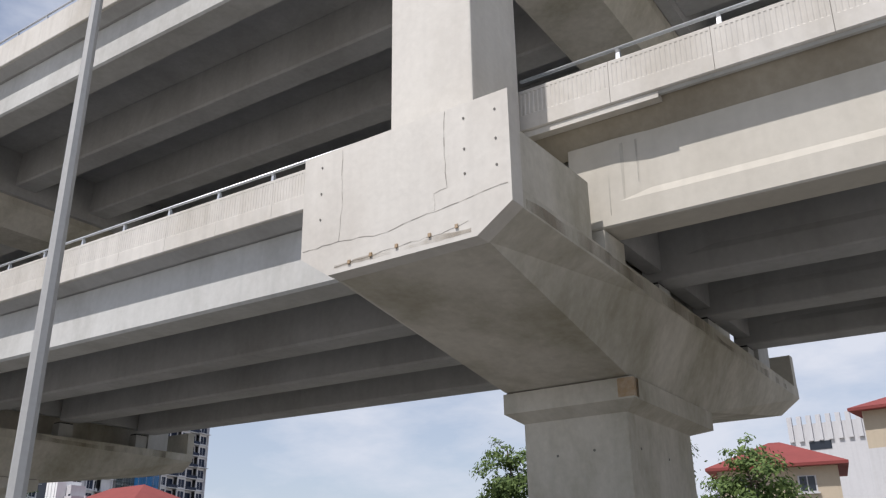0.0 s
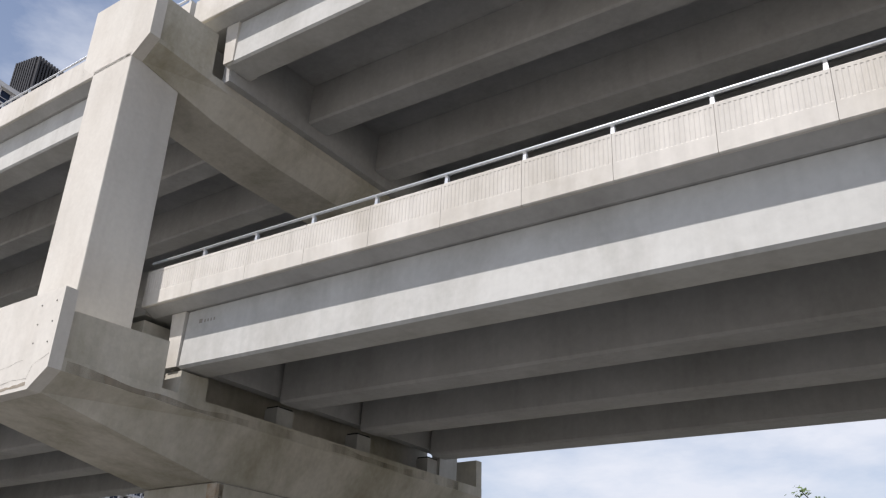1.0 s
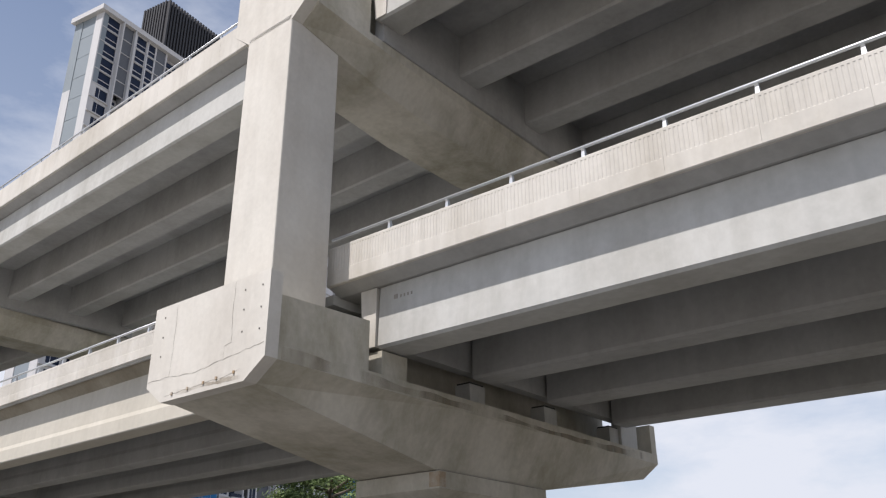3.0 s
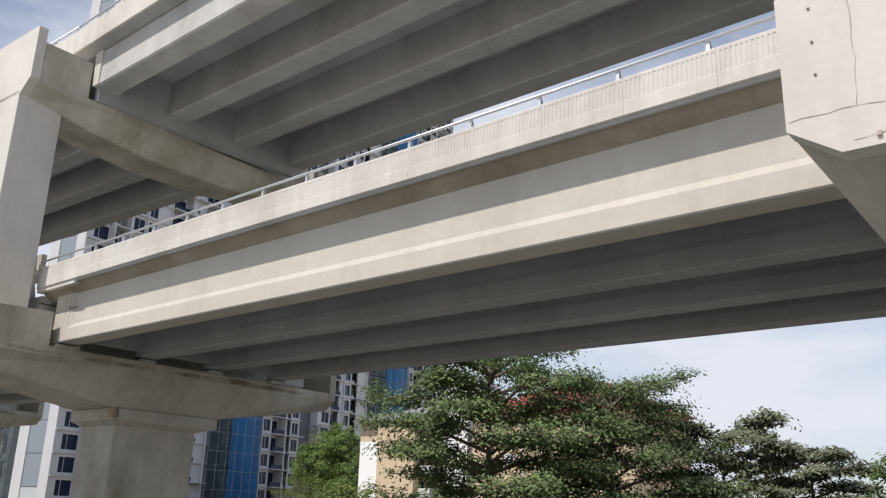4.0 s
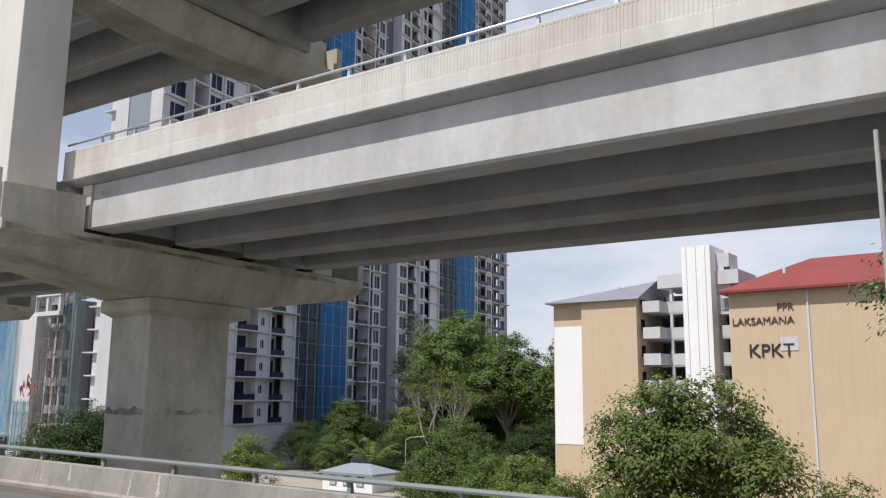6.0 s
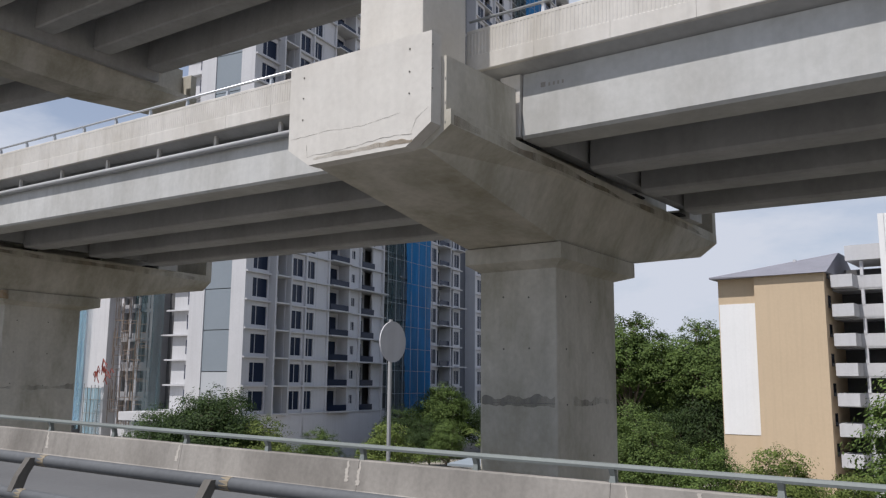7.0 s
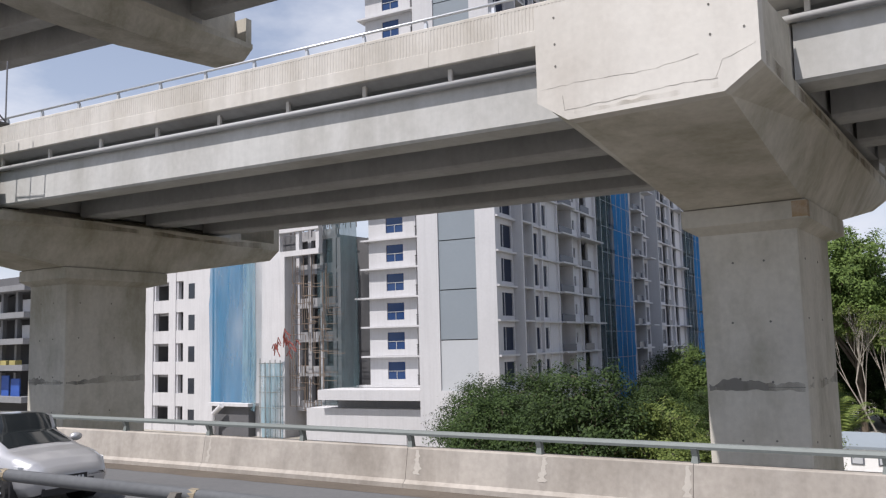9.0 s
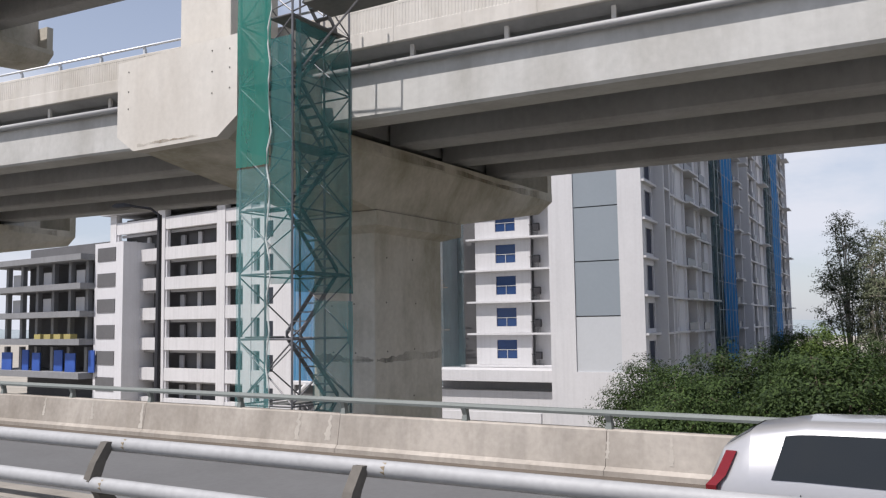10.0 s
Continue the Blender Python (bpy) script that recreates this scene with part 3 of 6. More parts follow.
def strip(name, xs, offs, mat, label, category):
    """Surface that follows the road: offs are (offset from the lane, height above the carriageway)."""
    bm = bmesh.new()
    rows = [[bm.verts.new((x, road_y(x) + o, road_z(x) + h)) for o, h in offs] for x in xs]
    for r, s in zip(rows, rows[1:]):
        for i in range(len(offs) - 1):
            bm.faces.new((r[i], r[i + 1], s[i + 1], s[i]))
    return tagged(new(name, finish(bm, name, mat)), label, category, kind="structure")


def wall_along(name, xs, prof, mat, parent, label=""):
    bm = bmesh.new()
    rows = [[bm.verts.new((x, road_y(x) + o, road_z(x) + h)) for o, h in prof] for x in xs]
    k = len(prof)
    for r, s in zip(rows, rows[1:]):
        for i in range(k):
            bm.faces.new((r[i], r[(i + 1) % k], s[(i + 1) % k], s[i]))
    return part(name, bm, mat, parent, label)


bm = bmesh.new()
GX = [4000, 1500, 500, 200, 100, 0, -100, -200, -300, -450, -700, -1500, -4000]
GY = [-3000, -600, -150, -30, -14, 18, 60, 150, 400, 1200, 4000]
rows = [[bm.verts.new((x, y, -9.0)) for y in GY] for x in GX]
for r, s in zip(rows, rows[1:]):
    for i in range(len(GY) - 1):
        bm.faces.new((r[i], r[i + 1], s[i + 1], s[i]))
tagged(new("ground", finish(bm, "ground", GRASS)), "flat pale ground of dry soil and thin grass", "ground", kind="structure")

# the carriageways stand on a low bridge deck
wall_along("road", XS, [(-6.4, 0), (15.3, 0), (15.3, -0.9), (-6.4, -0.9)], ASPHALT, None)
road = bpy.data.objects["road"]
tagged(road, "grey asphalt carriageways on a low bridge deck", "road", kind="structure")
PAINT = material("road_paint", (0.75, 0.75, 0.72), 0.8, var=0.12, scale=3)
strip("trim", XS, [(4.7, 0.004), (4.84, 0.004)], PAINT, "white painted edge line on the asphalt", "road marking")
DIRT = material("gutter_dirt", (0.12, 0.1, 0.08), 0.95, var=0.22, scale=1.6, bump=0.4)
bm = bmesh.new()
edge = [[bm.verts.new((x, road_y(x) + o + (0.22 * noise.noise(Vector((x * 0.7, 0, 0))) if o < 15 else 0), road_z(x) + 0.005)) for o in (14.55, 15.3)] for x in [20 - 0.6 * k for k in range(520)]]
for r, q in zip(edge, edge[1:]):
    bm.faces.new((r[0], r[1], q[1], q[0]))
part("gutter_dirt", bm, DIRT, road, "brown silt gathered along the foot of the barrier")

far_wall = thing("road_barrier", Matrix(), "weathered concrete road barrier with a steel rail on top", "barrier", kind="structure")


def along(x, o, h):
    return Vector((x, road_y(x) + o, road_z(x) + h))


seg = 6.0
CONCRETE_OLD = material("weathered_barrier_concrete", (0.31, 0.29, 0.26), 0.94, var=0.18, scale=1.4, streak=0.4, stain=(0.13, 0.12, 0.105), amount=0.8)
for k in range(62):
    x0, x1 = 60 - seg * k - 0.005, 60 - seg * (k + 1) + 0.005
    prof = [(15.26, -0.2), (15.26, 0.1), (15.34, 0.17), (15.44, 0.8), (15.46, 0.82), (15.72, 0.82), (15.8, -1.2)]
    bm = bmesh.new()
    loft(bm, [[along(x, o, h) for o, h in prof] for x in (x0, (x0 + x1) / 2, x1)])
    part("barrier_block", bm, CONCRETE_OLD if x0 > -152 else CONCRETE_ROAD, far_wall)
# pale lime runs at the joints between the blocks
LIME = material("lime_run", (0.47, 0.435, 0.385), 0.95, var=0.12, scale=3)
rng = random.Random(12)
for k in range(18, 52):
    for q in range(rng.choice((1, 2, 2))):
        x = 60 - seg * k + rng.uniform(-0.35, 0.35) if q == 0 else 60 - seg * k + rng.uniform(-3, 3)
        f0, wide_run, lean = rng.uniform(0.0, 0.35), rng.uniform(0.03, 0.1), rng.uniform(-0.12, 0.12)
        bm, rows = bmesh.new(), []
        for r in range(13):
            f = f0 + (0.98 - f0) * r / 12
            ww = wide_run * (1.5 - f) * (0.7 + 0.9 * noise.noise(Vector((r * 0.8, k, q * 3.1))))
            xx = x + lean * f + 0.05 * noise.noise(Vector((r * 0.5, k * 2.0, 7)))
            o, h = 15.34 + 0.1 * f - 0.006, 0.17 + 0.63 * f
            rows.append((bm.verts.new(along(xx - max(ww, 0.012), o, h)), bm.verts.new(along(xx + max(ww, 0.012), o, h))))
        for p, r in zip(rows, rows[1:]):
            bm.faces.new((p[0], p[1], r[1], r[0]))
        part("lime_run", bm, LIME, far_wall, "pale lime run down the concrete")
bm = bmesh.new()
xs = [66 - 6 * k for k in range(64)]
loft(bm, [[along(x, o, h) for o, h in ((15.5, 1.06), (15.49, 1.11), (15.52, 1.16), (15.6, 1.17), (15.64, 1.13), (15.63, 1.06))] for x in xs])
part("barrier_rail", bm, RAIL, far_wall, "oval grey steel rail")
bm = bmesh.new()
loft(bm, [[(-0.07, -0.07, -0.02), (0.07, -0.07, -0.02), (0.07, 0.07, -0.02), (-0.07, 0.07, -0.02)],
          [(-0.05, -0.04, 0.12), (0.05, -0.04, 0.12), (0.05, 0.06, 0.12), (-0.05, 0.06, 0.12)],
          [(-0.055, -0.1, 0.26), (0.055, -0.1, 0.26), (0.055, 0.03, 0.26), (-0.055, 0.03, 0.26)]])
bpost = finish(bm, "barrier_post", RAIL)
for k in range(120):
    x = 60 - 3.0 * k
    o = new("barrier_post", bpost)
    o.parent = far_wall
    o.location = along(x, 15.57, 0.82)

# median: two tubes on bent posts
# darker steel for the tubes where x is above -175
MEDIAN_DARK = material("grimy_median_steel", (0.12, 0.125, 0.13), 0.7, 0.2, var=0.2, scale=2, bump=0.05)
MEDIAN_STEEL = material("dull_median_steel", (0.36, 0.365, 0.37), 0.65, 0.15, var=0.15, scale=2, bump=0.05)
POST_STEEL = material("brown_grey_post_steel", (0.13, 0.12, 0.105), 0.7, 0.2, var=0.2, scale=3, bump=0.05)
median = thing("median_guardrail", Matrix(), "two grey steel tubes on bent posts along the median", "guardrail", kind="structure")
for off, h, nm in ((5.68, 1.70, "upper_tube"), (5.45, 1.36, "lower_tube")):
    bm = bmesh.new()
    tube_path(bm, [along(x, off, h) for x in xs if x > -175], 0.065)
    part(nm, bm, MEDIAN_DARK, median, "dull dark grey tube", smooth=True)
    bm = bmesh.new()
    tube_path(bm, [along(x, off, h) for x in xs if x < -173], 0.07)
    part(nm, bm, MEDIAN_STEEL, median, smooth=True)
bm = bmesh.new()
rings = []
for yy, zz, w in ((0.3, 0, 0.1), (0.22, 0.12, 0.07), (0.1, 0.26, 0.06), (0.16, 0.42, 0.055), (0.27, 0.6, 0.05)):
    rings.append([(-0.05, yy - w, zz), (0.05, yy - w, zz), (0.05, yy + w, zz), (-0.05, yy + w, zz)])
loft(bm, rings)
mpost = finish(bm, "median_post", POST_STEEL)
bm = bmesh.new()
tube(bm, (-0.06, 0, 0), (0.06, 0, 0), 0.066, 10)
band = finish(bm, "coupling", material("coupling_tan", (0.27, 0.225, 0.155), 0.8, 0.1, var=0.15, scale=4))
for k in range(124):
    x = 60 - 2.9 * k
    o = new("median_post", mpost)
    o.parent = median
    o.location = along(x, 5.35, 1.13)
    for off, h in ((5.68, 1.70), (5.45, 1.36)):
        c = new("coupling", band)
        c.parent = median
        c.location = along(x + 0.15, off, h)
wall_along("median_wall", [x for x in XS if -400 < x < 150], [(5.1, -0.1), (5.3, 0.4), (5.38, 1.15), (5.85, 1.15), (5.93, 0.4), (6.1, -0.1)], CONCRETE_OLD, median)


# ---- street lamps, sign ----
LAMP_PAINT = material("dull_lamp_steel", (0.40, 0.40, 0.39), 0.6, 0.25, var=0.1, scale=2, bump=0.03)


def lamp_post(x, y, z0, height, arm, label, r=0.12, head=True):
    g = thing("street_lamp", pose(x, y, z0), label, "street lamp", "street lamps")
    bm = bmesh.new()
    box(bm, -0.2, 0.2, -0.2, 0.2, 0, 0.04)
    part("base_plate", bm, LAMP_PAINT, g)
    bm = bmesh.new()
    tube(bm, (0, 0, 0.03), (0, 0, height), r, 8, r * 0.5)
    part("pole", bm, LAMP_PAINT, g)
    if head:
        bm = bmesh.new()
        pts = [Vector((0, 0, height - 0.02)), Vector((arm[0] * 0.3, arm[1] * 0.3, height + 0.25)), Vector((arm[0], arm[1], height + 0.4))]
        for p, q in zip(pts, pts[1:]):
            tube(bm, p, q, 0.045, 8)
        part("arm", bm, LAMP_PAINT, g)
        bm = bmesh.new()
        d = Vector((arm[0], arm[1], 0)).normalized()
        e = Vector((-d.y, d.x, 0))
        c = pts[-1]
        rings = []
        for s, w, h in ((-0.05, 0.06, 0.05), (0.15, 0.14, 0.1), (0.5, 0.16, 0.1), (0.75, 0.07, 0.05)):
            o = c + d * s
            rings.append([o + e * w - Vector((0, 0, h * 0.6)), o + e * w * 0.8 + Vector((0, 0, h)), o - e * w * 0.8 + Vector((0, 0, h)), o - e * w - Vector((0, 0, h * 0.6))])
        loft(bm, rings)
        part("lamp_head", bm, LAMP_PAINT, g)
    return g


lamp_post(-7.0, 5.1, road_z(-7.0), 13.0, (1.6, 0.6), "tall tapered grey steel street lamp on the median", 0.12)
lamp_post(-42.2, 6.3, road_z(-42.2), 12.6, (1.6, 0.6), "tall tapered grey steel street lamp on the median", 0.12)
lamp_post(-159.8, 14.4, road_z(-159.8) + 0.82, 12.4, (-1.5, 0.1), "tall grey steel street lamp standing on the road barrier", 0.11)
lamp_post(-108.9, 16.6, -9, 15.9, (0, 0), "slim grey steel mast beside the flyover", 0.085, False)
# ---- scaffold tower with netting, beside one pier ----
def scaffold():
    g = thing("scaffold_tower", pose(-195.9, 11.35, 0, 0, 0, 4.4), "tall steel scaffold stair tower wrapped in green netting", "scaffold")
    w, d, z0, z1 = 1.75, 2.3, -8.99, 12.6
    ts = material("scaffold_tube", (0.20, 0.20, 0.21), 0.5, 0.6, var=0.15, scale=3)
    lift = 1.62
    for px, py in ((0, 0), (w, 0), (w, d), (0, d), (w * 0.5, 0), (w * 0.5, d)):
        bm = bmesh.new()
        tube(bm, (px, py, z0), (px, py, z1 + 1.0), 0.03, 6)
        part("standard", bm, ts, g)
    n = int((z1 - z0) / lift)
    for k in range(n + 1):
        z = z0 + 0.3 + k * lift
        for p, q in (((0, 0), (w, 0)), ((w, 0), (w, d)), ((w, d), (0, d)), ((0, d), (0, 0))):
            bm = bmesh.new()
            tube(bm, (*p, z), (*q, z), 0.025, 6)
            part("ledger", bm, ts, g)
            if k < n:
                bm = bmesh.new()
                a, b = (p, q) if k % 2 else (q, p)
                tube(bm, (*a, z + 0.05), (*b, z + lift - 0.05), 0.02, 6)
                if k % 3 != 1:
                    tube(bm, (*b, z + 0.05), (*a, z + lift - 0.05), 0.02, 6)
                part("brace", bm, ts, g)
        bm = bmesh.new()
        x0, x1 = (0.1, w * 0.48) if k % 2 else (w * 0.52, w - 0.1)
        box(bm, x0, x1, 0.1, 0.75 if k % 2 else d - 0.1, z + 0.03, z + 0.07)
        part("platform", bm, material("platform_plate", (0.2, 0.2, 0.19), 0.7, 0.3, var=0.2) if k == 0 else bpy.data.materials["platform_plate"], g)
        if k < n:
            bm = bmesh.new()
            ya, yb = (0.5, d - 0.3) if k % 2 else (d - 0.3, 0.5)
            for side in (0.15, 0.6):
                xx = w * 0.55 + side
                loft(bm, [[(xx - 0.02, ya, z + 0.05), (xx + 0.02, ya, z + 0.05), (xx + 0.02, ya, z + 0.2), (xx - 0.02, ya, z + 0.2)],
                          [(xx - 0.02, yb, z + lift), (xx + 0.02, yb, z + lift), (xx + 0.02, yb, z + lift + 0.15), (xx - 0.02, yb, z + lift + 0.15)]])
            for s in range(7):
                f = (s + 0.5) / 7
                box(bm, w * 0.55 + 0.15, w * 0.55 + 0.6, ya + (yb - ya) * f - 0.1, ya + (yb - ya) * f + 0.1, z + 0.08 + lift * f, z + 0.11 + lift * f)
            part("stair_flight", bm, ts, g)
    # netting: wavy sheets on the faces
    net = net_material("green_netting", (0.03, 0.30, 0.24), 0.62)
    rng = random.Random(5)

    def sheet(name, p, q, za, zb, bulge, mat):
        bm = bmesh.new()
        nx, nz = 8, int((zb - za) / 0.4)
        dx = Vector((q[0] - p[0], q[1] - p[1], 0))
        nn = Vector((dx.y, -dx.x, 0)).normalized()
        vs = []
        for r in range(nz + 1):
            z = za + (zb - za) * r / nz
            row = []
            for c in range(nx + 1):
                f = c / nx
                off = bulge * (noise.noise(Vector((f * 2.2, z * 0.6, zb))) + 0.35)
                row.append(bm.verts.new(Vector((p[0], p[1], z)) + dx * f + nn * off))
            vs.append(row)
        for r in range(nz):
            for c in range(nx):
                bm.faces.new((vs[r][c], vs[r][c + 1], vs[r + 1][c + 1], vs[r + 1][c]))
        part(name, bm, mat, g, "torn green debris netting", smooth=True)

    # bracket platform towards the upper deck
    bm = bmesh.new()
    box(bm, w + 0.05, w + 2.3, 0.3, 1.5, 11.1, 11.16)
    part("bracket_platform", bm, bpy.data.materials["platform_plate"], g, "dark steel platform plate")
    for p, q in (((w + 2.2, 0.3, 11.1), (w + 2.2, 0.3, 13.4)), ((w + 2.2, 1.4, 11.1), (w + 2.2, 1.4, 13.4)), ((w, 0.3, 12.2), (w + 2.2, 0.3, 12.2)), ((w, 0.3, 13.2), (w + 2.9, 0.3, 13.2)),
                 ((w, 0.3, 9.4), (w + 2.2, 0.3, 11.1)), ((w, 0.3, 13.2), (w + 2.2, 0.3, 11.2)), ((w, 0.3, 11.2), (w + 2.2, 0.3, 12.2)), ((w + 2.2, 0.3, 12.2), (w + 2.2, 1.4, 11.2))):
        bm = bmesh.new()
        tube(bm, p, q, 0.028, 6)
        part("bracket_tube", bm, ts, g)
    bm = bmesh.new()
    box(bm, w + 2.75, w + 3.05, 0.2, 0.4, 13.1, 13.35)
    part("floodlight", bm, ts, g, "small black floodlight")
    thin = net_material("pale_green_netting", (0.16, 0.42, 0.42), 0.42)
    sheet("netting", (-0.04, -0.06), (w * 0.62, -0.06), 7.0, 13.2, 0.1, net)
    sheet("netting", (-0.04, -0.06), (w * 0.62, -0.06), -5.2, 6.95, 0.06, thin)
    sheet("netting", (w + 0.05, 0), (w + 0.05, d), 3.8, 10.6, 0.08, net_material("dark_green_netting", (0.04, 0.2, 0.2), 0.6))
    sheet("netting", (w * 0.62, -0.04), (w + 0.03, -0.04), 4.0, 10.2, 0.06, bpy.data.materials["dark_green_netting"])
    sheet("netting", (w + 0.05, d * 0.3), (w + 0.05, d), -6, 3.6, 0.08, thin)
    bm = bmesh.new()
    tube_path(bm, [(w * 0.62 + 0.06 * math.sin(k * 1.7) + rng.uniform(-0.03, 0.03), -0.1 - 0.05 * rng.random(), 13.2 - k * 0.45) for k in range(30)], 0.022, 6)
    part("white_rope", bm, material("white_rope_cloth", (0.55, 0.58, 0.56), 0.9), g, "white rope edge of the netting")
    return g


scaffold()

# ---- buildings behind the flyover ----
WHITE = material("white_render", (0.54, 0.54, 0.55), 0.85, var=0.06, scale=0.5, streak=0.14)
WHITE_BRIGHT = material("fresh_white_paint", (0.80, 0.80, 0.79), 0.8, var=0.04, scale=0.6, streak=0.08)
WHITE_DULL = material("dull_white_render", (0.56, 0.555, 0.56), 0.88, var=0.07, scale=0.5, streak=0.2)
GREYWALL = material("grey_render", (0.58, 0.58, 0.60), 0.88, var=0.06, scale=0.5, streak=0.12)
PANELGREY = material("blue_grey_panel", (0.23, 0.265, 0.295), 0.7, var=0.04, scale=0.4)
PANELPALE = material("pale_grey_panel", (0.46, 0.48, 0.50), 0.7, var=0.04, scale=0.4)
DARKCON = material("damp_raw_concrete", (0.22, 0.225, 0.235), 0.92, var=0.12, scale=0.6, streak=0.18)
RAWCON = material("raw_concrete", (0.34, 0.34, 0.35), 0.92, var=0.1, scale=0.6, streak=0.15)
TAN = material("tan_render", (0.56, 0.44, 0.30), 0.9, var=0.05, scale=0.5, streak=0.1)
ROOFRED = material("red_roof_tiles", (0.22, 0.05, 0.045), 0.85, var=0.12, scale=1.5)
ROOFGREY = material("grey_roof_sheet", (0.22, 0.22, 0.25), 0.7, var=0.12, scale=1.5)
GLASS = glass_dark("dark_window_glass", (0.02, 0.025, 0.035), 0.08)
GLASSBLUE = glass_dark("blue_film_glass", (0.02, 0.05, 0.14), 0.12)
DARKFIN = material("charcoal_fin", (0.035, 0.035, 0.04), 0.6, var=0.1)
# dark base colour carries the shade inside open floors and recesses
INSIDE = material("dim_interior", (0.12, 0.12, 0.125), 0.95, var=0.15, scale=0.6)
BLUENET = net_material("blue_netting", (0.035, 0.25, 0.58), 0.82, 0.22, 0.3)
CYANNET = net_material("cyan_netting", (0.055, 0.25, 0.45), 0.62, 0.35, 0.25)
PALENET = net_material("pale_blue_netting", (0.35, 0.52, 0.60), 0.5, 0.5, 0.4)
GREENNET = net_material("grey_green_netting", (0.08, 0.13, 0.145), 0.5, 0.3, 0.3)
GLASSNAVY = glass_dark("navy_window_glass", (0.012, 0.02, 0.045), 0.3, 0.22)
DARKPANEL = material("slate_panel", (0.13, 0.14, 0.16), 0.8, var=0.06, scale=0.4)


def one_box(name, parent, mat, *b, label=""):
    bm = bmesh.new()
    box(bm, *b)
    return part(name, bm, mat, parent, label)


def net_sheet(name, parent, p, q, za, zb, mat, seed):
    bm = bmesh.new()
    nx, nz = 28, max(6, int((zb - za) / 1.6))
    d = Vector((q[0] - p[0], q[1] - p[1], 0))
    nn = Vector((d.y, -d.x, 0)).normalized()
    vs = []
    for r in range(nz + 1):
        z = za + (zb - za) * r / nz
        vs.append([bm.verts.new(Vector((p[0], p[1], z)) + d * (c / nx) + nn * (0.55 * noise.noise(Vector((c * 0.55, z * 0.06, seed))) + 0.2 * noise.noise(Vector((c * 0.3, z * 0.5, seed + 5))))) for c in range(nx + 1)])
    for r in range(nz):
        for c in range(nx):
            bm.faces.new((vs[r][c], vs[r][c + 1], vs[r + 1][c + 1], vs[r + 1][c]))
    return part(name, bm, mat, parent, "blue debris netting", smooth=True)


def window_wall(bm, x0, x1, z0, z1, a, b, c, d, y0=0.0, y1=0.25):
    """Wall between x0..x1, z0..z1 with an opening a..b, c..d."""
    box(bm, x0, a, y0, y1, z0, z1)
    box(bm, b, x1, y0, y1, z0, z1)
    box(bm, a, b, y0, y1, z0, c)
    box(bm, a, b, y0, y1, d, z1)


STOREY = 3.8


def holed(bm, x0, x1, rim, hole):
    """Upright plate between x0 and x1 with one opening, in one piece: rim and hole are (y0, y1, z0, z1)."""
    rows = []
    for x in (x0, x1):
        for y0, y1, z0, z1 in (rim, hole):
            rows.append([bm.verts.new(p) for p in ((x, y0, z0), (x, y1, z0), (x, y1, z1), (x, y0, z1))])
    for p, q in ((0, 1), (3, 2), (2, 0), (1, 3)):
        for k in range(4):
            bm.faces.new((rows[p][k], rows[p][(k + 1) % 4], rows[q][(k + 1) % 4], rows[q][k]))


def bay_shapes(kind, w, wall, glass, yo, zo):
    """One storey of one bay of the long side: y runs along the facade, depth is -x."""
    h = STOREY
    if kind == "S":
        box(wall, -0.4, -0.05, yo, yo + w, zo, zo + h)
        return
    if kind == "G":
        holed(wall, -0.4, -0.02, (yo, yo + w, zo, zo + h), (yo + 0.35, yo + w - 0.35, zo + 0.3, zo + h - 0.15))
        box(glass, -0.3, -0.25, yo + 0.35, yo + w - 0.35, zo + 0.3, zo + h - 0.15)
        box(wall, -0.24, -0.12, yo + 0.35, yo + w - 0.35, zo + 1.5, zo + 1.65)
        return
    if kind in "WM":
        c, hw = yo + w / 2, w * ((0.42 if w > 4.5 else 0.36) if kind == "W" else 0.14)
        zl, zh = (0.65, 3.2) if kind == "W" else (1.3, 2.6)
        holed(wall, -0.4, -0.1, (yo, yo + w, zo, zo + h), (c - hw, c + hw, zo + zl, zo + zh))
        box(glass, -0.32, -0.27, c - hw, c + hw, zo + zl, zo + zh)
        box(wall, -0.27, -0.2, c - 0.04, c + 0.04, zo + zl, zo + zh)
        return
    # recess or balcony: back wall with a dark door, side cheeks
    d = -2.0 if kind == "R" else -1.7
    holed(wall, d - 0.3, d, (yo, yo + w, zo, zo + h), (yo + w * 0.1, yo + w * 0.9, zo + 0.2, zo + 3.2))
    box(glass, d - 0.2, d - 0.1, yo + w * 0.1, yo + w * 0.9, zo + 0.2, zo + 3.2)
    if kind == "B":
        box(glass, 0.35, 0.4, yo + 0.15, yo + w - 0.15, zo + 0.25, zo + 1.15)
    else:
        box(wall, -0.9, -0.35, yo + w * 0.3, yo + w * 0.62, zo + 0.22, zo + 0.95)


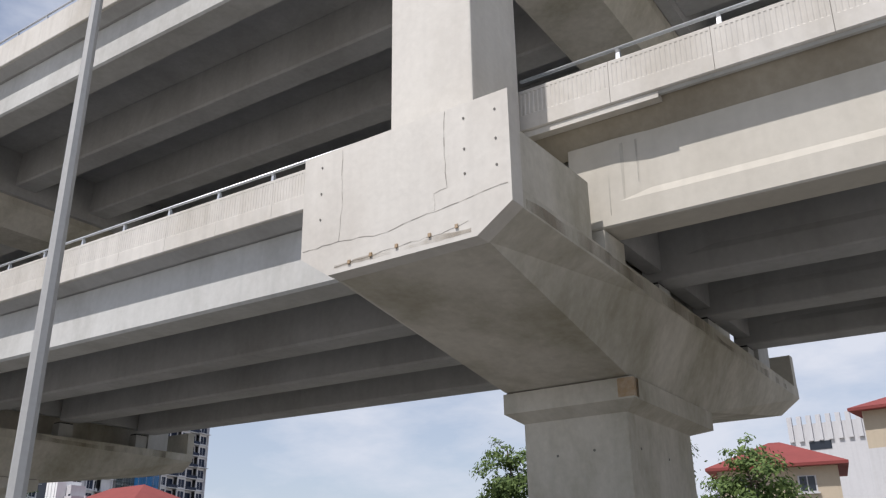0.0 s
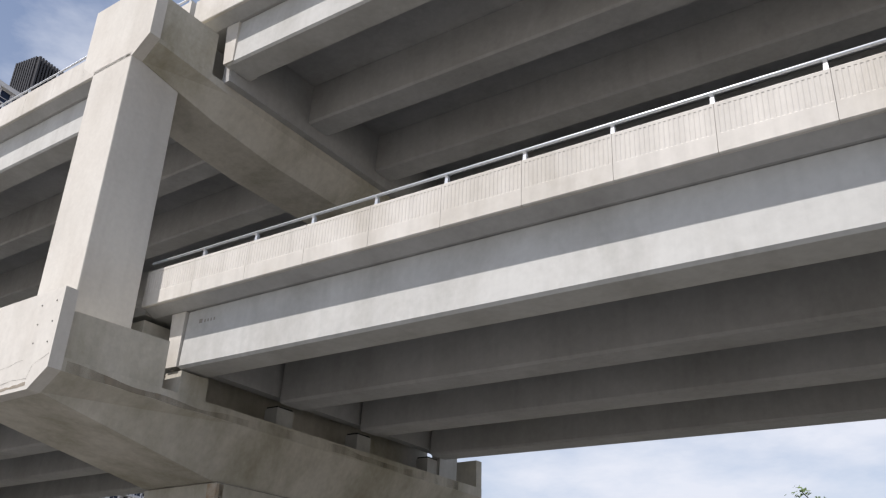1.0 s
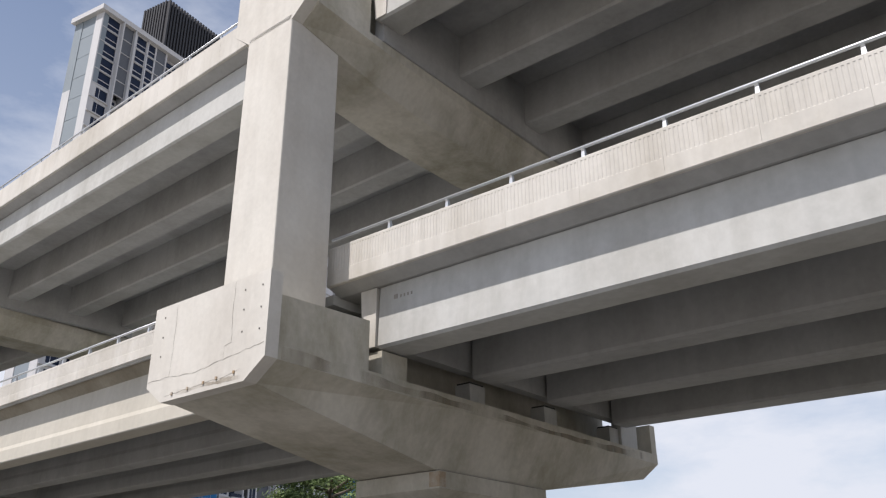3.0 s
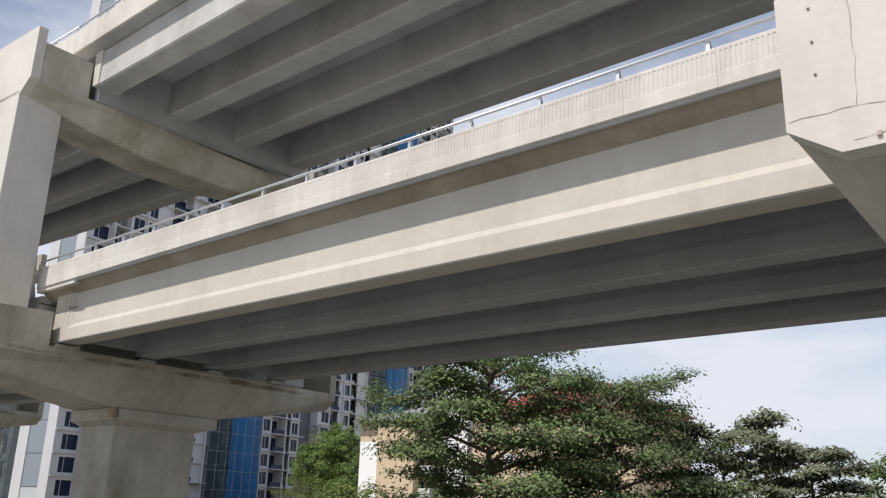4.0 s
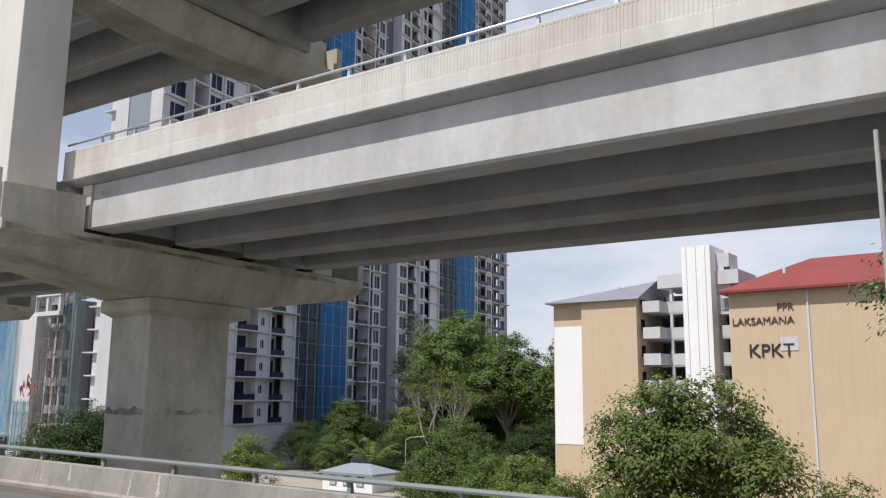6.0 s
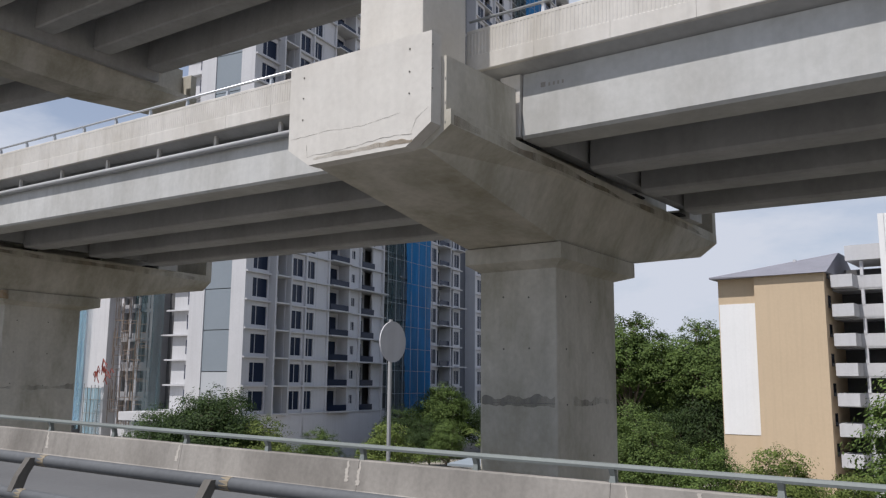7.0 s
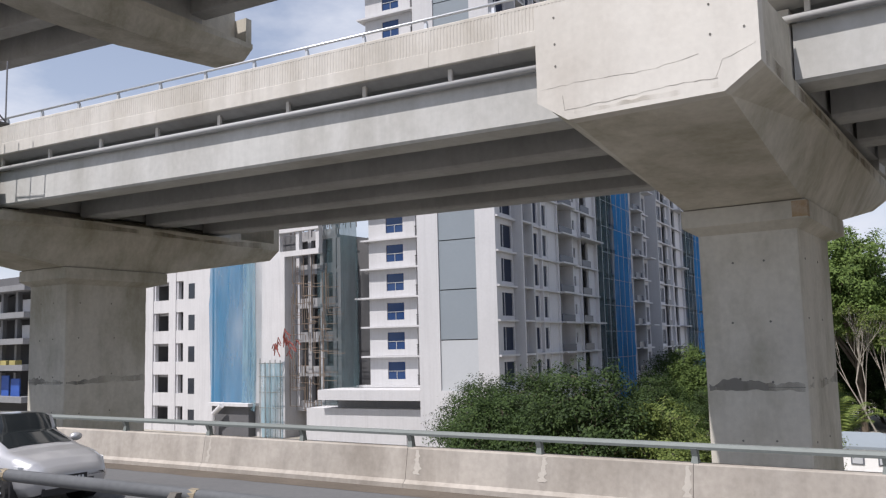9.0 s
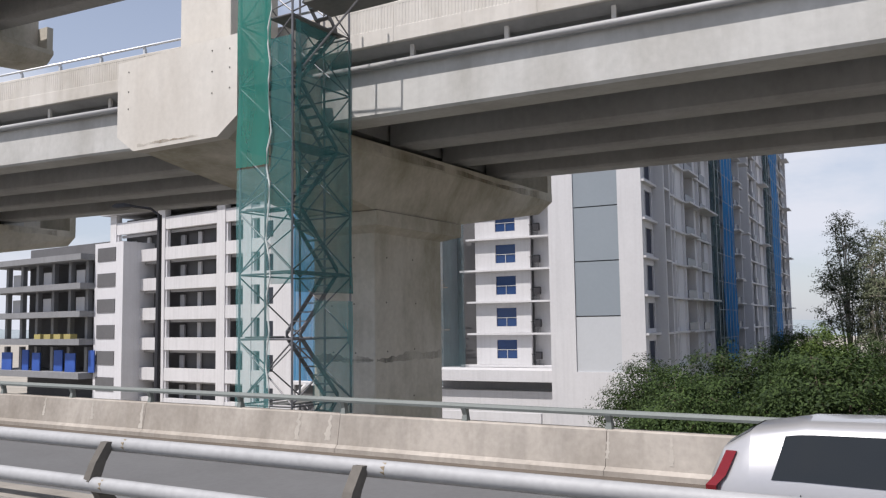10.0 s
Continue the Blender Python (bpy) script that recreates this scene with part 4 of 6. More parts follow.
def white_tower():
    g = thing("apartment_tower", pose(-212.0, 75.9, 0, 0, 0, 8), "tall white and grey apartment tower, unfinished, with blue netting", "apartment tower")
    n, z0, end = 35, -2.2, 131.0
    top = z0 + n * STOREY
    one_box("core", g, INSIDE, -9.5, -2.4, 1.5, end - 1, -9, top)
    one_box("core", g, RAWCON, -23.2, -9.5, 12.4, end - 1, -9, top - 0.4)
    # front: pale strips beside a column of grey panels
    cap = top - 5 * STOREY
    one_box("front_wall", g, WHITE, -1.7, 0, 0, 1.6, -9, cap)
    one_box("front_wall", g, WHITE, -9.7, -7.0, 0, 13, -9, cap)
    one_box("front_wall", g, PANELGREY, -1.7, 0, 0, 1.6, cap, top)
    one_box("front_wall", g, PANELGREY, -9.7, -7.0, 0, 13, cap, top)
    one_box("front_wall", g, WHITE, -7.0, -1.7, 0, 1.6, -9, -2.0)
    for k in range(26):
        za, zb = -2.0 + (0 if k == 0 else 5.55 * k + 0.05), min(-2.0 + 5.55 * (k + 1) - 0.06, top)
        if za < top - 0.3:
            one_box("facade_panel", g, PANELPALE if k == 0 else PANELGREY, -6.98, -1.72, 0.15, 1.5, za, zb)
    # wing set back behind the front, with blue filmed windows
    bm = bmesh.new()
    window_wall(bm, -23.4, -16.2, 0.24, STOREY, -20.7, -18.1, 1.0, 3.2, 11.0, 11.3)
    box(bm, -16.2, -9.75, 12.1, 12.4, 0.24, STOREY)
    wing = finish(bm, "wing_wall", WHITE)
    bm = bmesh.new()
    box(bm, -20.7, -18.1, 11.14, 11.2, 1.0, 3.2)
    wpane = finish(bm, "wing_window", GLASSBLUE)
    bm = bmesh.new()
    box(bm, -20.7, -18.1, 11.06, 11.12, 2.0, 2.06)
    box(bm, -19.43, -19.37, 11.06, 11.12, 1.0, 2.0)
    wbar = finish(bm, "window_bar", PANELPALE)
    bm = bmesh.new()
    for q in range(7):
        box(bm, -16.1 + q * 0.17, -16.06 + q * 0.17, 10.7, 10.74, 0.24, 1.52)
    box(bm, -16.2, -14.9, 10.68, 10.76, 1.5, 1.57)
    wrail = finish(bm, "balcony_rail", DARKFIN)
    bm = bmesh.new()
    box(bm, -15.9, -15.2, 11.3, 11.7, 0.9, 1.8)
    wunit = finish(bm, "cooling_unit", DARKFIN)
    for k in range(n):
        for me in (wing, wpane, wbar, wrail, wunit):
            o = new(me.name.split(".")[0], me)
            o.parent, o.location = g, (0, 0, z0 + k * STOREY)
            if me is wrail:
                tagged(o, kind="stuff")
        one_box("floor_slab", g, WHITE, -25.2 if k % 3 == 0 else -24.3, -9.75, 10.2, 12.4, z0 + k * STOREY, z0 + k * STOREY + 0.22)
    # long side: kind of bay, where it starts and ends
    bays = (("W", 0.2, 5.2), ("R", 5.2, 8.7), ("S", 8.7, 9.7), ("W", 9.7, 13.2), ("W", 13.2, 16.0), ("S", 16.0, 19.0), ("B", 19.0, 24.2),
            ("M", 24.2, 27.6), ("B", 27.6, 31.6), ("S", 31.6, 34.5), ("W", 51.0, 54.5), ("B", 54.5, 58.5), ("R", 58.5, 61.0), ("W", 61.0, 64.0),
            ("S", 70.0, 71.5), ("W", 71.5, 75.5), ("B", 75.5, 78.5), ("S", 78.5, 80), ("W", 80, 83.5), ("R", 83.5, 86), ("S", 86, 90),
            ("W", 110, 113), ("B", 113, 118), ("W", 118, 122), ("B", 122, 127), ("W", 127, 131))
    for s, out, mat in ((0.1, 0.12, WHITE), (5.2, 1.15, WHITE), (8.9, 0.9, WHITE), (13.2, 0.3, GREYWALL), (18.9, 0.25, GREYWALL), (24.3, 0.3, GREYWALL), (27.6, 0.3, GREYWALL),
                        (34.4, 0.4, GREYWALL), (51.1, 0.4, GREYWALL), (58.5, 0.7, GREYWALL), (70.1, 0.4, GREYWALL), (80, 0.5, GREYWALL), (89.9, 0.4, GREYWALL), (110.1, 0.4, GREYWALL), (130.9, 0.5, GREYWALL)):
        one_box("fin", g, mat, -2.3, out, s - 0.15, s + 0.15, -2.3 if out > 0.8 else -9, top)
    far_bm, far_glass, shapes = bmesh.new(), bmesh.new(), {}
    for kind, s0, s1 in bays:
        for k in range(n):
            z = z0 + k * STOREY
            if s0 < 35 and (k < 9 or k > n - 6):
                if k > n - 6 and s0 < 17 and kind in "RS":
                    one_box("slate_panel", g, DARKPANEL, -0.5, -0.06, s0, s1, z + 0.22, z + STOREY)
                    continue
                key = (kind if k < 9 or kind != "W" else "G", round(s1 - s0, 2))
                if key not in shapes:
                    wall, glass = bmesh.new(), bmesh.new()
                    bay_shapes(key[0], s1 - s0, wall, glass, 0, 0)
                    shapes[key] = (finish(wall, "wall_panel", GREYWALL), finish(glass, "window_pane", GLASSNAVY))
                for me in shapes[key][: 1 if kind == "S" else 2]:
                    o = new(me.name, me)
                    o.parent, o.location = g, (0, s0, z)
            else:
                bay_shapes(kind, s1 - s0, far_bm, far_glass, s0, z)
    tagged(part("far_wall", far_bm, GREYWALL, g), kind="stuff")
    tagged(part("far_glazing", far_glass, GLASSNAVY, g), kind="stuff")
    for s0, s1 in ((0.02, 34.4), (51, 64.1), (70, 90), (110, 131)):
        bm = bmesh.new()
        box(bm, -2.3, 0.42, s0, s1, 0, 0.22)
        if s0 == 0.02:
            box(bm, -0.1, 1.0, 18.9, 24.4, 0.002, 0.2)
            box(bm, -0.1, 0.9, 5.3, 8.6, 0.002, 0.2)
        if s0 == 51:
            box(bm, -0.1, 1.1, 54.5, 58.5, 0.002, 0.2)
        me = finish(bm, "side_slab", WHITE)
        bm = bmesh.new()
        box(bm, 0.1, 1.5, s0 + (s1 - s0) * 0.72, s1 - 0.2, 0.004, 0.2)
        long_me = finish(bm, "long_ledge", WHITE)
        for k in range(n):
            if s0 == 0.02 and k > n - 6:
                one_box("slab_edge", g, WHITE, -0.3, 0.1, s0, s1, z0 + k * STOREY, z0 + k * STOREY + 0.16)
                continue
            o = new("side_slab", me)
            o.parent, o.location = g, (0, 0, z0 + k * STOREY)
            if k % 3 == 2:
                o = new("long_ledge", long_me)
                o.parent, o.location = g, (0, 0, z0 + k * STOREY)
    # hoist bays behind netting, and a dark recess
    for s0, s1 in ((34.5, 51.0), (90.0, 110.0)):
        one_box("hoist_bay", g, RAWCON, -2.4, -1.4, s0, s1, -9, top)
        for k in range(n):
            one_box("hoist_slab", g, RAWCON, -1.4, 0.25, s0 + 0.2, s1 - 0.2, z0 + k * STOREY, z0 + k * STOREY + 0.25)
            # opening drawn as a dark box, its shade in the colour
            one_box("hoist_opening", g, INSIDE, -1.42, -1.36, s0 + 3, s0 + 6, z0 + k * STOREY + 0.3, z0 + k * STOREY + 2.8)
        u = s1 - s0
        net_sheet("netting", g, (0.5, s0 + u * 0.05), (0.5, s0 + u * 0.42), -8, 112, GREENNET, s0)
        net_sheet("netting", g, (0.9, s0 + u * 0.4), (0.9, s0 + u * 0.93), -8, 112, BLUENET, s0 + 3)
        bm = bmesh.new()
        for q in range(7):
            tube(bm, (1.15, s0 + u * q / 6.3, -9), (1.15, s0 + u * q / 6.3, 112), 0.035, 5)
        for q in range(30):
            tube(bm, (1.15, s0, -7 + q * 3.8), (1.15, s1 - 0.6, -7 + q * 3.8), 0.03, 5)
        tagged(part("scaffold", bm, PANELPALE, g), kind="stuff")
    one_box("recess_wall", g, DARKPANEL, -2.4, -1.9, 64.1, 70.0, -9, top)
    one_box("lower_wall", g, GREYWALL, -2.0, 0.3, 0.2, 131, -9, z0 - 0.02)
    one_box("roof_slab", g, WHITE, -10.2, 1.0, -1.0, 25, top, top + 1.3)
    one_box("roof_slab", g, WHITE, -26, 1.6, 25.2, end, top - 0.6, top + 0.6)
    for k in range(22):
        one_box("crown_fin", g, DARKFIN, -1.4, -0.4, 18 + k * 0.95, 18.5 + k * 0.95, top + 0.5, top + 16.5)
    for k in range(9):
        one_box("crown_fin", g, DARKFIN, -9.6 + k * 0.95, -9.1 + k * 0.95, 17.6, 18.3, top + 0.5, top + 16.5)
    one_box("crown_wall", g, DARKFIN, -10, -1.5, 18.4, 38, top + 1.3, top + 15.8)
    # podium and low white walls at its foot
    one_box("podium", g, WHITE, -30, -9.8, 6.0, 12.3, -9, -4.6)
    one_box("podium_ledge", g, WHITE, -27.5, -9.8, 5.0, 12.3, -3.5, -2.25)
    one_box("podium_recess", g, RAWCON, -26.5, -9.8, 8.0, 12.2, -4.6, -3.5)
    one_box("low_wall", g, WHITE, -24, -9.8, -3.0, -2.6, -9, -6.0)
    return g


white_tower()


RUSTY = material("rusty_scaffold", (0.17, 0.13, 0.10), 0.85, var=0.2, scale=2)
RED_BAR = material("red_brown_bar", (0.26, 0.06, 0.045), 0.8, var=0.15, scale=2)


def car_park():
    g = thing("parking_building", pose(-309, 80.6, -0.16) @ Matrix.Scale(1.06, 4), "white multi-storey parking building, unfinished, with blue netting", "parking building")
    base = -9.0
    top = 21.0
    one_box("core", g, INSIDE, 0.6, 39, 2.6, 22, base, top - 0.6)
    lv = [-8.4, -4.0, 0.5, 5.0, 9.5, 14.0, 18.6]
    for x0, x1 in ((0, 1.6), (12.3, 14.1), (26.0, 27.8), (31.6, 33.2), (35.0, 41.5)):
        one_box("pillar", g, WHITE_DULL, x0, x1, 0, 1.0, base, top)
    for z in lv:
        one_box("parapet_band", g, WHITE_DULL, 1.6, 35, 0.1, 0.9, z - 0.8, z + 1.05)
        one_box("floor_slab", g, RAWCON, 0.6, 39, 0.9, 12, z - 0.55, z - 0.25)
    for z in lv[:-1]:
        for x0, x1 in ((1.6, 12.3), (14.1, 26.0), (27.8, 31.6), (33.2, 35)):
            for q in (0.0, 1.0):
                one_box("opening_frame", g, GREYWALL, x0 if q == 0 else x1 - 0.3, x0 + 0.3 if q == 0 else x1, 0.25, 0.8, z + 0.75, z + 3.9)
            if x1 - x0 > 3:
                one_box("opening_beam", g, RAWCON, x0 + 0.3, x1 - 0.3, 0.9, 1.2, z + 3.3, z + 3.7)
            if x1 - x0 > 9:
                one_box("blockwork", g, RAWCON, x0 + 1.2, x0 + 2.2, 2.0, 2.3, z + 0.2, z + 2.9)
                one_box("blockwork", g, WHITE_DULL, x0 + 5.0, x0 + 5.8, 2.2, 2.5, z + 0.2, z + 3.2)
    for k in range(6):
        one_box("slot_window", g, GLASS, 36.2, 37.6, -0.02, 0.05, lv[k] + 1.0, lv[k] + 3.2)
    one_box("roof_slab", g, WHITE_DULL, -1.5, 39.5, -0.8, 20, top, top + 0.6)
    net_sheet("netting", g, (41.6, -0.4), (50.4, -0.4), -4, 19.5, CYANNET, 3)
    net_sheet("netting", g, (48.8, -0.9), (51.4, -0.9), -5, 18, PALENET, 8)
    one_box("net_bay", g, WHITE_DULL, 41.5, 50.4, 0.3, 8, base, top - 1)
    one_box("end_wall", g, WHITE_DULL, 50.4, 56.0, 0, 12, base, 15.0)
    one_box("end_band", g, WHITE_DULL, 50.3, 62.0, 0.2, 0.9, 15.0, 15.7)
    one_box("end_band", g, WHITE_DULL, 50.3, 62.0, 0.2, 0.9, 18.2, 18.8)
    for q in range(4):
        one_box("end_post", g, WHITE_DULL, 50.5 + q * 3.6, 51.1 + q * 3.6, 0.4, 1.0, 15.7, 18.2)
    one_box("end_core", g, INSIDE, 50.6, 62, 3, 3.8, 15.7, 18.2)
    net_sheet("netting", g, (60.6, 1.4), (67.5, 1.4), base + 1, 19, GREENNET, 21)
    # solid dark box in place of a shaded recess
    one_box("site_recess", g, INSIDE, 43, 50.4, -1.2, 0, base, -4.4)
    one_box("site_roof", g, WHITE_DULL, 42.4, 51, -1.8, 0, -4.4, -4.0)
    bm = bmesh.new()
    tube_path(bm, [(43.0, -2.2, base + 0.3), (44.4, -2.2, base + 0.9), (44.6, -2.2, -5.4), (46.2, -2.2, -4.3)], 0.36, 10)
    part("down_pipe", bm, WHITE_DULL, g)
    # open frame of the unfinished part; darker wall colour stands in for shade
    for z in (-5, -0.6, 3.8, 8.2, 12.6, 17.0):
        one_box("frame_slab", g, RAWCON, 56.02, 63.5, 2.0, 14, z, z + 0.45)
        one_box("frame_wall", g, RAWCON, 56.02, 63.5, 2.2, 2.5, z + 0.45, z + 1.3)
        for q in range(4):
            one_box("frame_post", g, GREYWALL if q % 2 == 0 else RAWCON, 56.1 + q * 2.2, 56.7 + q * 2.2, 2.0, 2.6, z + 0.45, z + 4.4)
    one_box("frame_back", g, INSIDE, 56.02, 68.5, 5, 5.4, base, 17)
    one_box("side_wall", g, RAWCON, 63.5, 64.1, 2.0, 14, base, 17)
    rng = random.Random(8)
    bm = bmesh.new()
    for k in range(70):
        x, z = rng.uniform(56.2, 63.5), rng.uniform(-7, 12)
        tube(bm, (x, 0.6, z), (x, 0.6, z + rng.uniform(2, 5)), 0.05, 5)
        tube(bm, (x, 0.6, z), (x + rng.uniform(1, 3), 0.6, z), 0.04, 5)
    # forest of props and ledgers on the roof
    for q in range(14):
        for r in range(3):
            x, y = 50.8 + q * 0.95 + rng.uniform(-0.2, 0.2), 1.2 + r * 2.4
            tube(bm, (x, y, 18.8), (x + rng.uniform(-0.15, 0.15), y, rng.uniform(22.5, 25)), 0.07, 5)
    for r in range(3):
        for z in (20.3, 22.2):
            tube(bm, (50.4, 1.2 + r * 2.4, z), (63.8, 1.2 + r * 2.4, z + rng.uniform(-0.2, 0.2)), 0.06, 5)
    tagged(part("scaffold", bm, RUSTY, g), kind="stuff")
    # rusty bars hung over the lower scaffold
    for k in range(16):
        x, z = rng.uniform(54.6, 59.5), rng.uniform(1.8, 4.4)
        bm = bmesh.new()
        tube_path(bm, [(x, -1.2, z), (x + rng.uniform(0.1, 0.5), -1.3, z + rng.uniform(0.4, 1.2)), (x + rng.uniform(0.4, 1.4), -1.2, z + rng.uniform(-0.6, 0.6))], 0.07, 5)
        part("reinforcing_bar", bm, RED_BAR, g, "bent red-brown steel bar")
    # poles of the lower scaffold, with ledgers
    bm = bmesh.new()
    for q in range(5):
        tube(bm, (52.4 + q * 0.95, -1.0, base), (52.4 + q * 0.95, -1.0, 1.6 + rng.uniform(-0.3, 0.6)), 0.06, 5)
    for z in (-6.5, -4.5, -2.5, -0.5, 1.2):
        tube(bm, (52.2, -1.0, z), (56.6, -1.0, z), 0.05, 5)
    tagged(part("scaffold", bm, RAIL, g), kind="stuff")
    net_sheet("netting", g, (52.3, -0.8), (56.4, -0.8), base + 0.5, 1.2, PALENET, 15)
    return g


car_park()


def slab_block():
    g = thing("office_block", pose(-337, 76, 0), "grey open-sided office block with blue tarpaulins on two floors", "office block")
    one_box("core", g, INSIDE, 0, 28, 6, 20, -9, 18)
    tarp = material("blue_tarpaulin", (0.03, 0.09, 0.36), 0.6, var=0.15, scale=1.5)
    sack = material("yellow_sack", (0.36, 0.31, 0.12), 0.9, var=0.2)
    for k, z in enumerate((-4.6, 0.9, 5.5, 10.1, 14.9)):
        one_box("floor_slab", g, DARKCON, -4, 28.5, -1.0, 20, z - 0.5, z + 0.5)
        for q in range(6):
            if k < 4:
                one_box("pillar", g, DARKCON, q * 5.2, q * 5.2 + 0.8, 1.5, 2.3, z + 0.5, z + 4.6)
            if k in (0,):
                one_box("tarpaulin", g, tarp, q * 5.2 + 1.3 + 0.9 * (q % 2), q * 5.2 + 4.8 - 0.5 * (q % 3), 0.4 + 0.5 * (q % 2), 0.6 + 0.5 * (q % 2), z + 0.5, z + 3.6 + 0.5 * (q % 2))
            if 1 < k < 4 and q % 2 == 0:
                one_box("white_screen", g, WHITE, q * 5.2 + 1.6, q * 5.2 + 4.2, 2.0, 2.2, z + 0.5, z + 2.9)
        if k == 1:
            for q in range(4):
                one_box("sack", g, sack, 14 + q * 3.1, 16 + q * 3.1, -0.6, 0.6, z + 0.5, z + 1.3)
    one_box("side_stair", g, GREYWALL, 28.6, 36.5, 1.5, 12, -9, 17)
    # dark boxes on the wall imitate shaded stair openings
    for k in range(6):
        one_box("stair_opening", g, INSIDE, 29.5, 34.5, 1.4, 1.6, -7 + k * 4.2, -4.8 + k * 4.2)
    return g


slab_block()


def letters(parent, text, size, x, y, z, mat, name="sign_letters"):
    cu = bpy.data.curves.new(name, "FONT")
    cu.body, cu.size, cu.extrude, cu.align_x = text, size, 0.06, "RIGHT"
    tmp = new("tmp_text", cu)
    me = bpy.data.meshes.new_from_object(tmp.evaluated_get(bpy.context.evaluated_depsgraph_get()))
    bpy.data.objects.remove(tmp)
    me.materials.clear()
    me.materials.append(mat)
    o = new(name, me)
    o.parent = parent
    o.matrix_local = pose(x, y, z, 90, 0, 0)
    return o


def hip_roof(name, parent, mat, x0, x1, y0, y1, z, rise, over=0.7, label=""):
    bm = bmesh.new()
    w = (y1 - y0) / 2 + over
    a = [(x0 - over, y0 - over, z), (x1 + over, y0 - over, z), (x1 + over, y1 + over, z), (x0 - over, y1 + over, z)]
    inset = min(w, (x1 - x0) / 2 + over - 0.2)
    r = [(x0 - over + inset, (y0 + y1) / 2, z + rise), (x1 + over - inset, (y0 + y1) / 2, z + rise)]
    b = [(p[0], p[1], p[2] - 0.25) for p in a]
    va, vb, vr = ([bm.verts.new(p) for p in q] for q in (a, b, r))
    for f in ((va[0], va[1], vr[1], vr[0]), (va[1], va[2], vr[1]), (va[2], va[3], vr[0], vr[1]), (va[3], va[0], vr[0])):
        bm.faces.new(f)
    for i in range(4):
        bm.faces.new((vb[i], vb[(i + 1) % 4], va[(i + 1) % 4], va[i]))
    bm.faces.new(vb[::-1])
    return part(name, bm, mat, parent, label)


def housing_block():
    """Five-storey tan flats with open galleries round a stair core."""
    g = thing("apartment_block", pose(-153.57, 88.54, 0.14, 0, 0, -2) @ Matrix.Scale(0.93, 4), "tan apartment block with white galleries and red and grey roofs", "apartment block")
    top = 14.0
    one_box("end_wall", g, TAN, 0, 4.2, 0.6, 14, -9.9, top)
    one_box("white_patch", g, WHITE_BRIGHT, 0.1, 4.19, 0.55, 0.62, -3.0, 11.2)
    one_box("gable_wall", g, TAN, 4.2, 11.4, 0, 14, -9.9, top)
    bm = bmesh.new()
    loft(bm, [[(-0.6, -0.5, top), (-0.6, 13.6, top), (-0.6, 13.6, top + 0.2), (-0.6, -0.5, top + 0.2)],
              [(6.5, -0.5, top), (6.5, 13.6, top), (6.5, 10.5, top + 1.6), (6.5, 2.6, top + 1.6)],
              [(11.8, -0.5, top), (11.8, 13.6, top), (11.8, 8.0, top + 2.7), (11.8, 5.2, top + 2.7)]])
    part("grey_roof", bm, ROOFGREY, g, "dark grey sheet roof")
    one_box("gable_wall", g, TAN, 22.6, 46, -1.0, 14, -9.9, top)
    hip_roof("red_roof", g, ROOFRED, 22.6, 46, -1, 13, top, 4.0, 0.9, "red tiled hip roof")
    one_box("roof_vent", g, WHITE, 7.6, 7.9, 3, 3.3, top + 0.6, top + 2.0)
    one_box("roof_vent", g, WHITE, 27.6, 27.9, 2, 2.3, top + 0.8, top + 2.6)
    for k in range(8):
        z = top - 3.05 * (k + 1) + 2.7
        for x0, x1 in ((11.5, 17.2), (20.4, 22.6)):
            one_box("gallery", g, WHITE, x0, x1, 3.0, 3.25, z - 1.3, z + 0.15)
            one_box("gallery_floor", g, WHITE, x0, x1, 3.0, 9, z - 1.35, z - 1.15)
        one_box("bay_box", g, WHITE, 11.9, 14.0, 0.6, 3.0, z - 1.2, z + 0.1)
        one_box("gallery_pillar", g, GREYWALL, 14.3, 14.6, 3.0, 3.4, z, z + 1.7)
        one_box("side_window", g, GLASS, 11.36, 11.46, 1.2, 2.2, z - 0.2, z + 1.1)
    one_box("gallery_back", g, INSIDE, 11.42, 22.6, 7.5, 9, -9.9, top + 1)
    one_box("top_band", g, WHITE, 13.0, 22.6, 2.6, 9, top + 1.4, top + 3.0)
    for q in range(6):
        one_box("stair_core_rib", g, WHITE_BRIGHT, 16.7 + q * 0.55, 17.246 + q * 0.55, 1.0 + 0.12 * (q % 2), 6, -9.9, 19.8)
    one_box("stair_core_side", g, WHITE, 20.0, 21.5, 3.0, 6, 12, 19.0)
    one_box("stair_vent", g, GLASS, 20.9, 21.6, 2.95, 3.02, 16.4, 17.4)
    sign = material("sign_brown", (0.10, 0.06, 0.035), 0.7, var=0.1)
    letters(g, "PPR", 1.05, 29.3, -1.05, 11.7, sign)
    letters(g, "LAKSAMANA", 1.1, 29.3, -1.05, 10.3, sign)
    letters(g, "KPKT", 1.95, 29.2, -1.05, 6.9, material("sign_dark", (0.03, 0.03, 0.03), 0.6))
    one_box("white_notice", g, WHITE, 27.8, 29.6, -1.06, -1.0, 7.5, 8.9)
    one_box("rain_pipe", g, GREYWALL, 30.6, 30.8, -1.15, -1.0, -9.9, top)
    return g


housing_block()


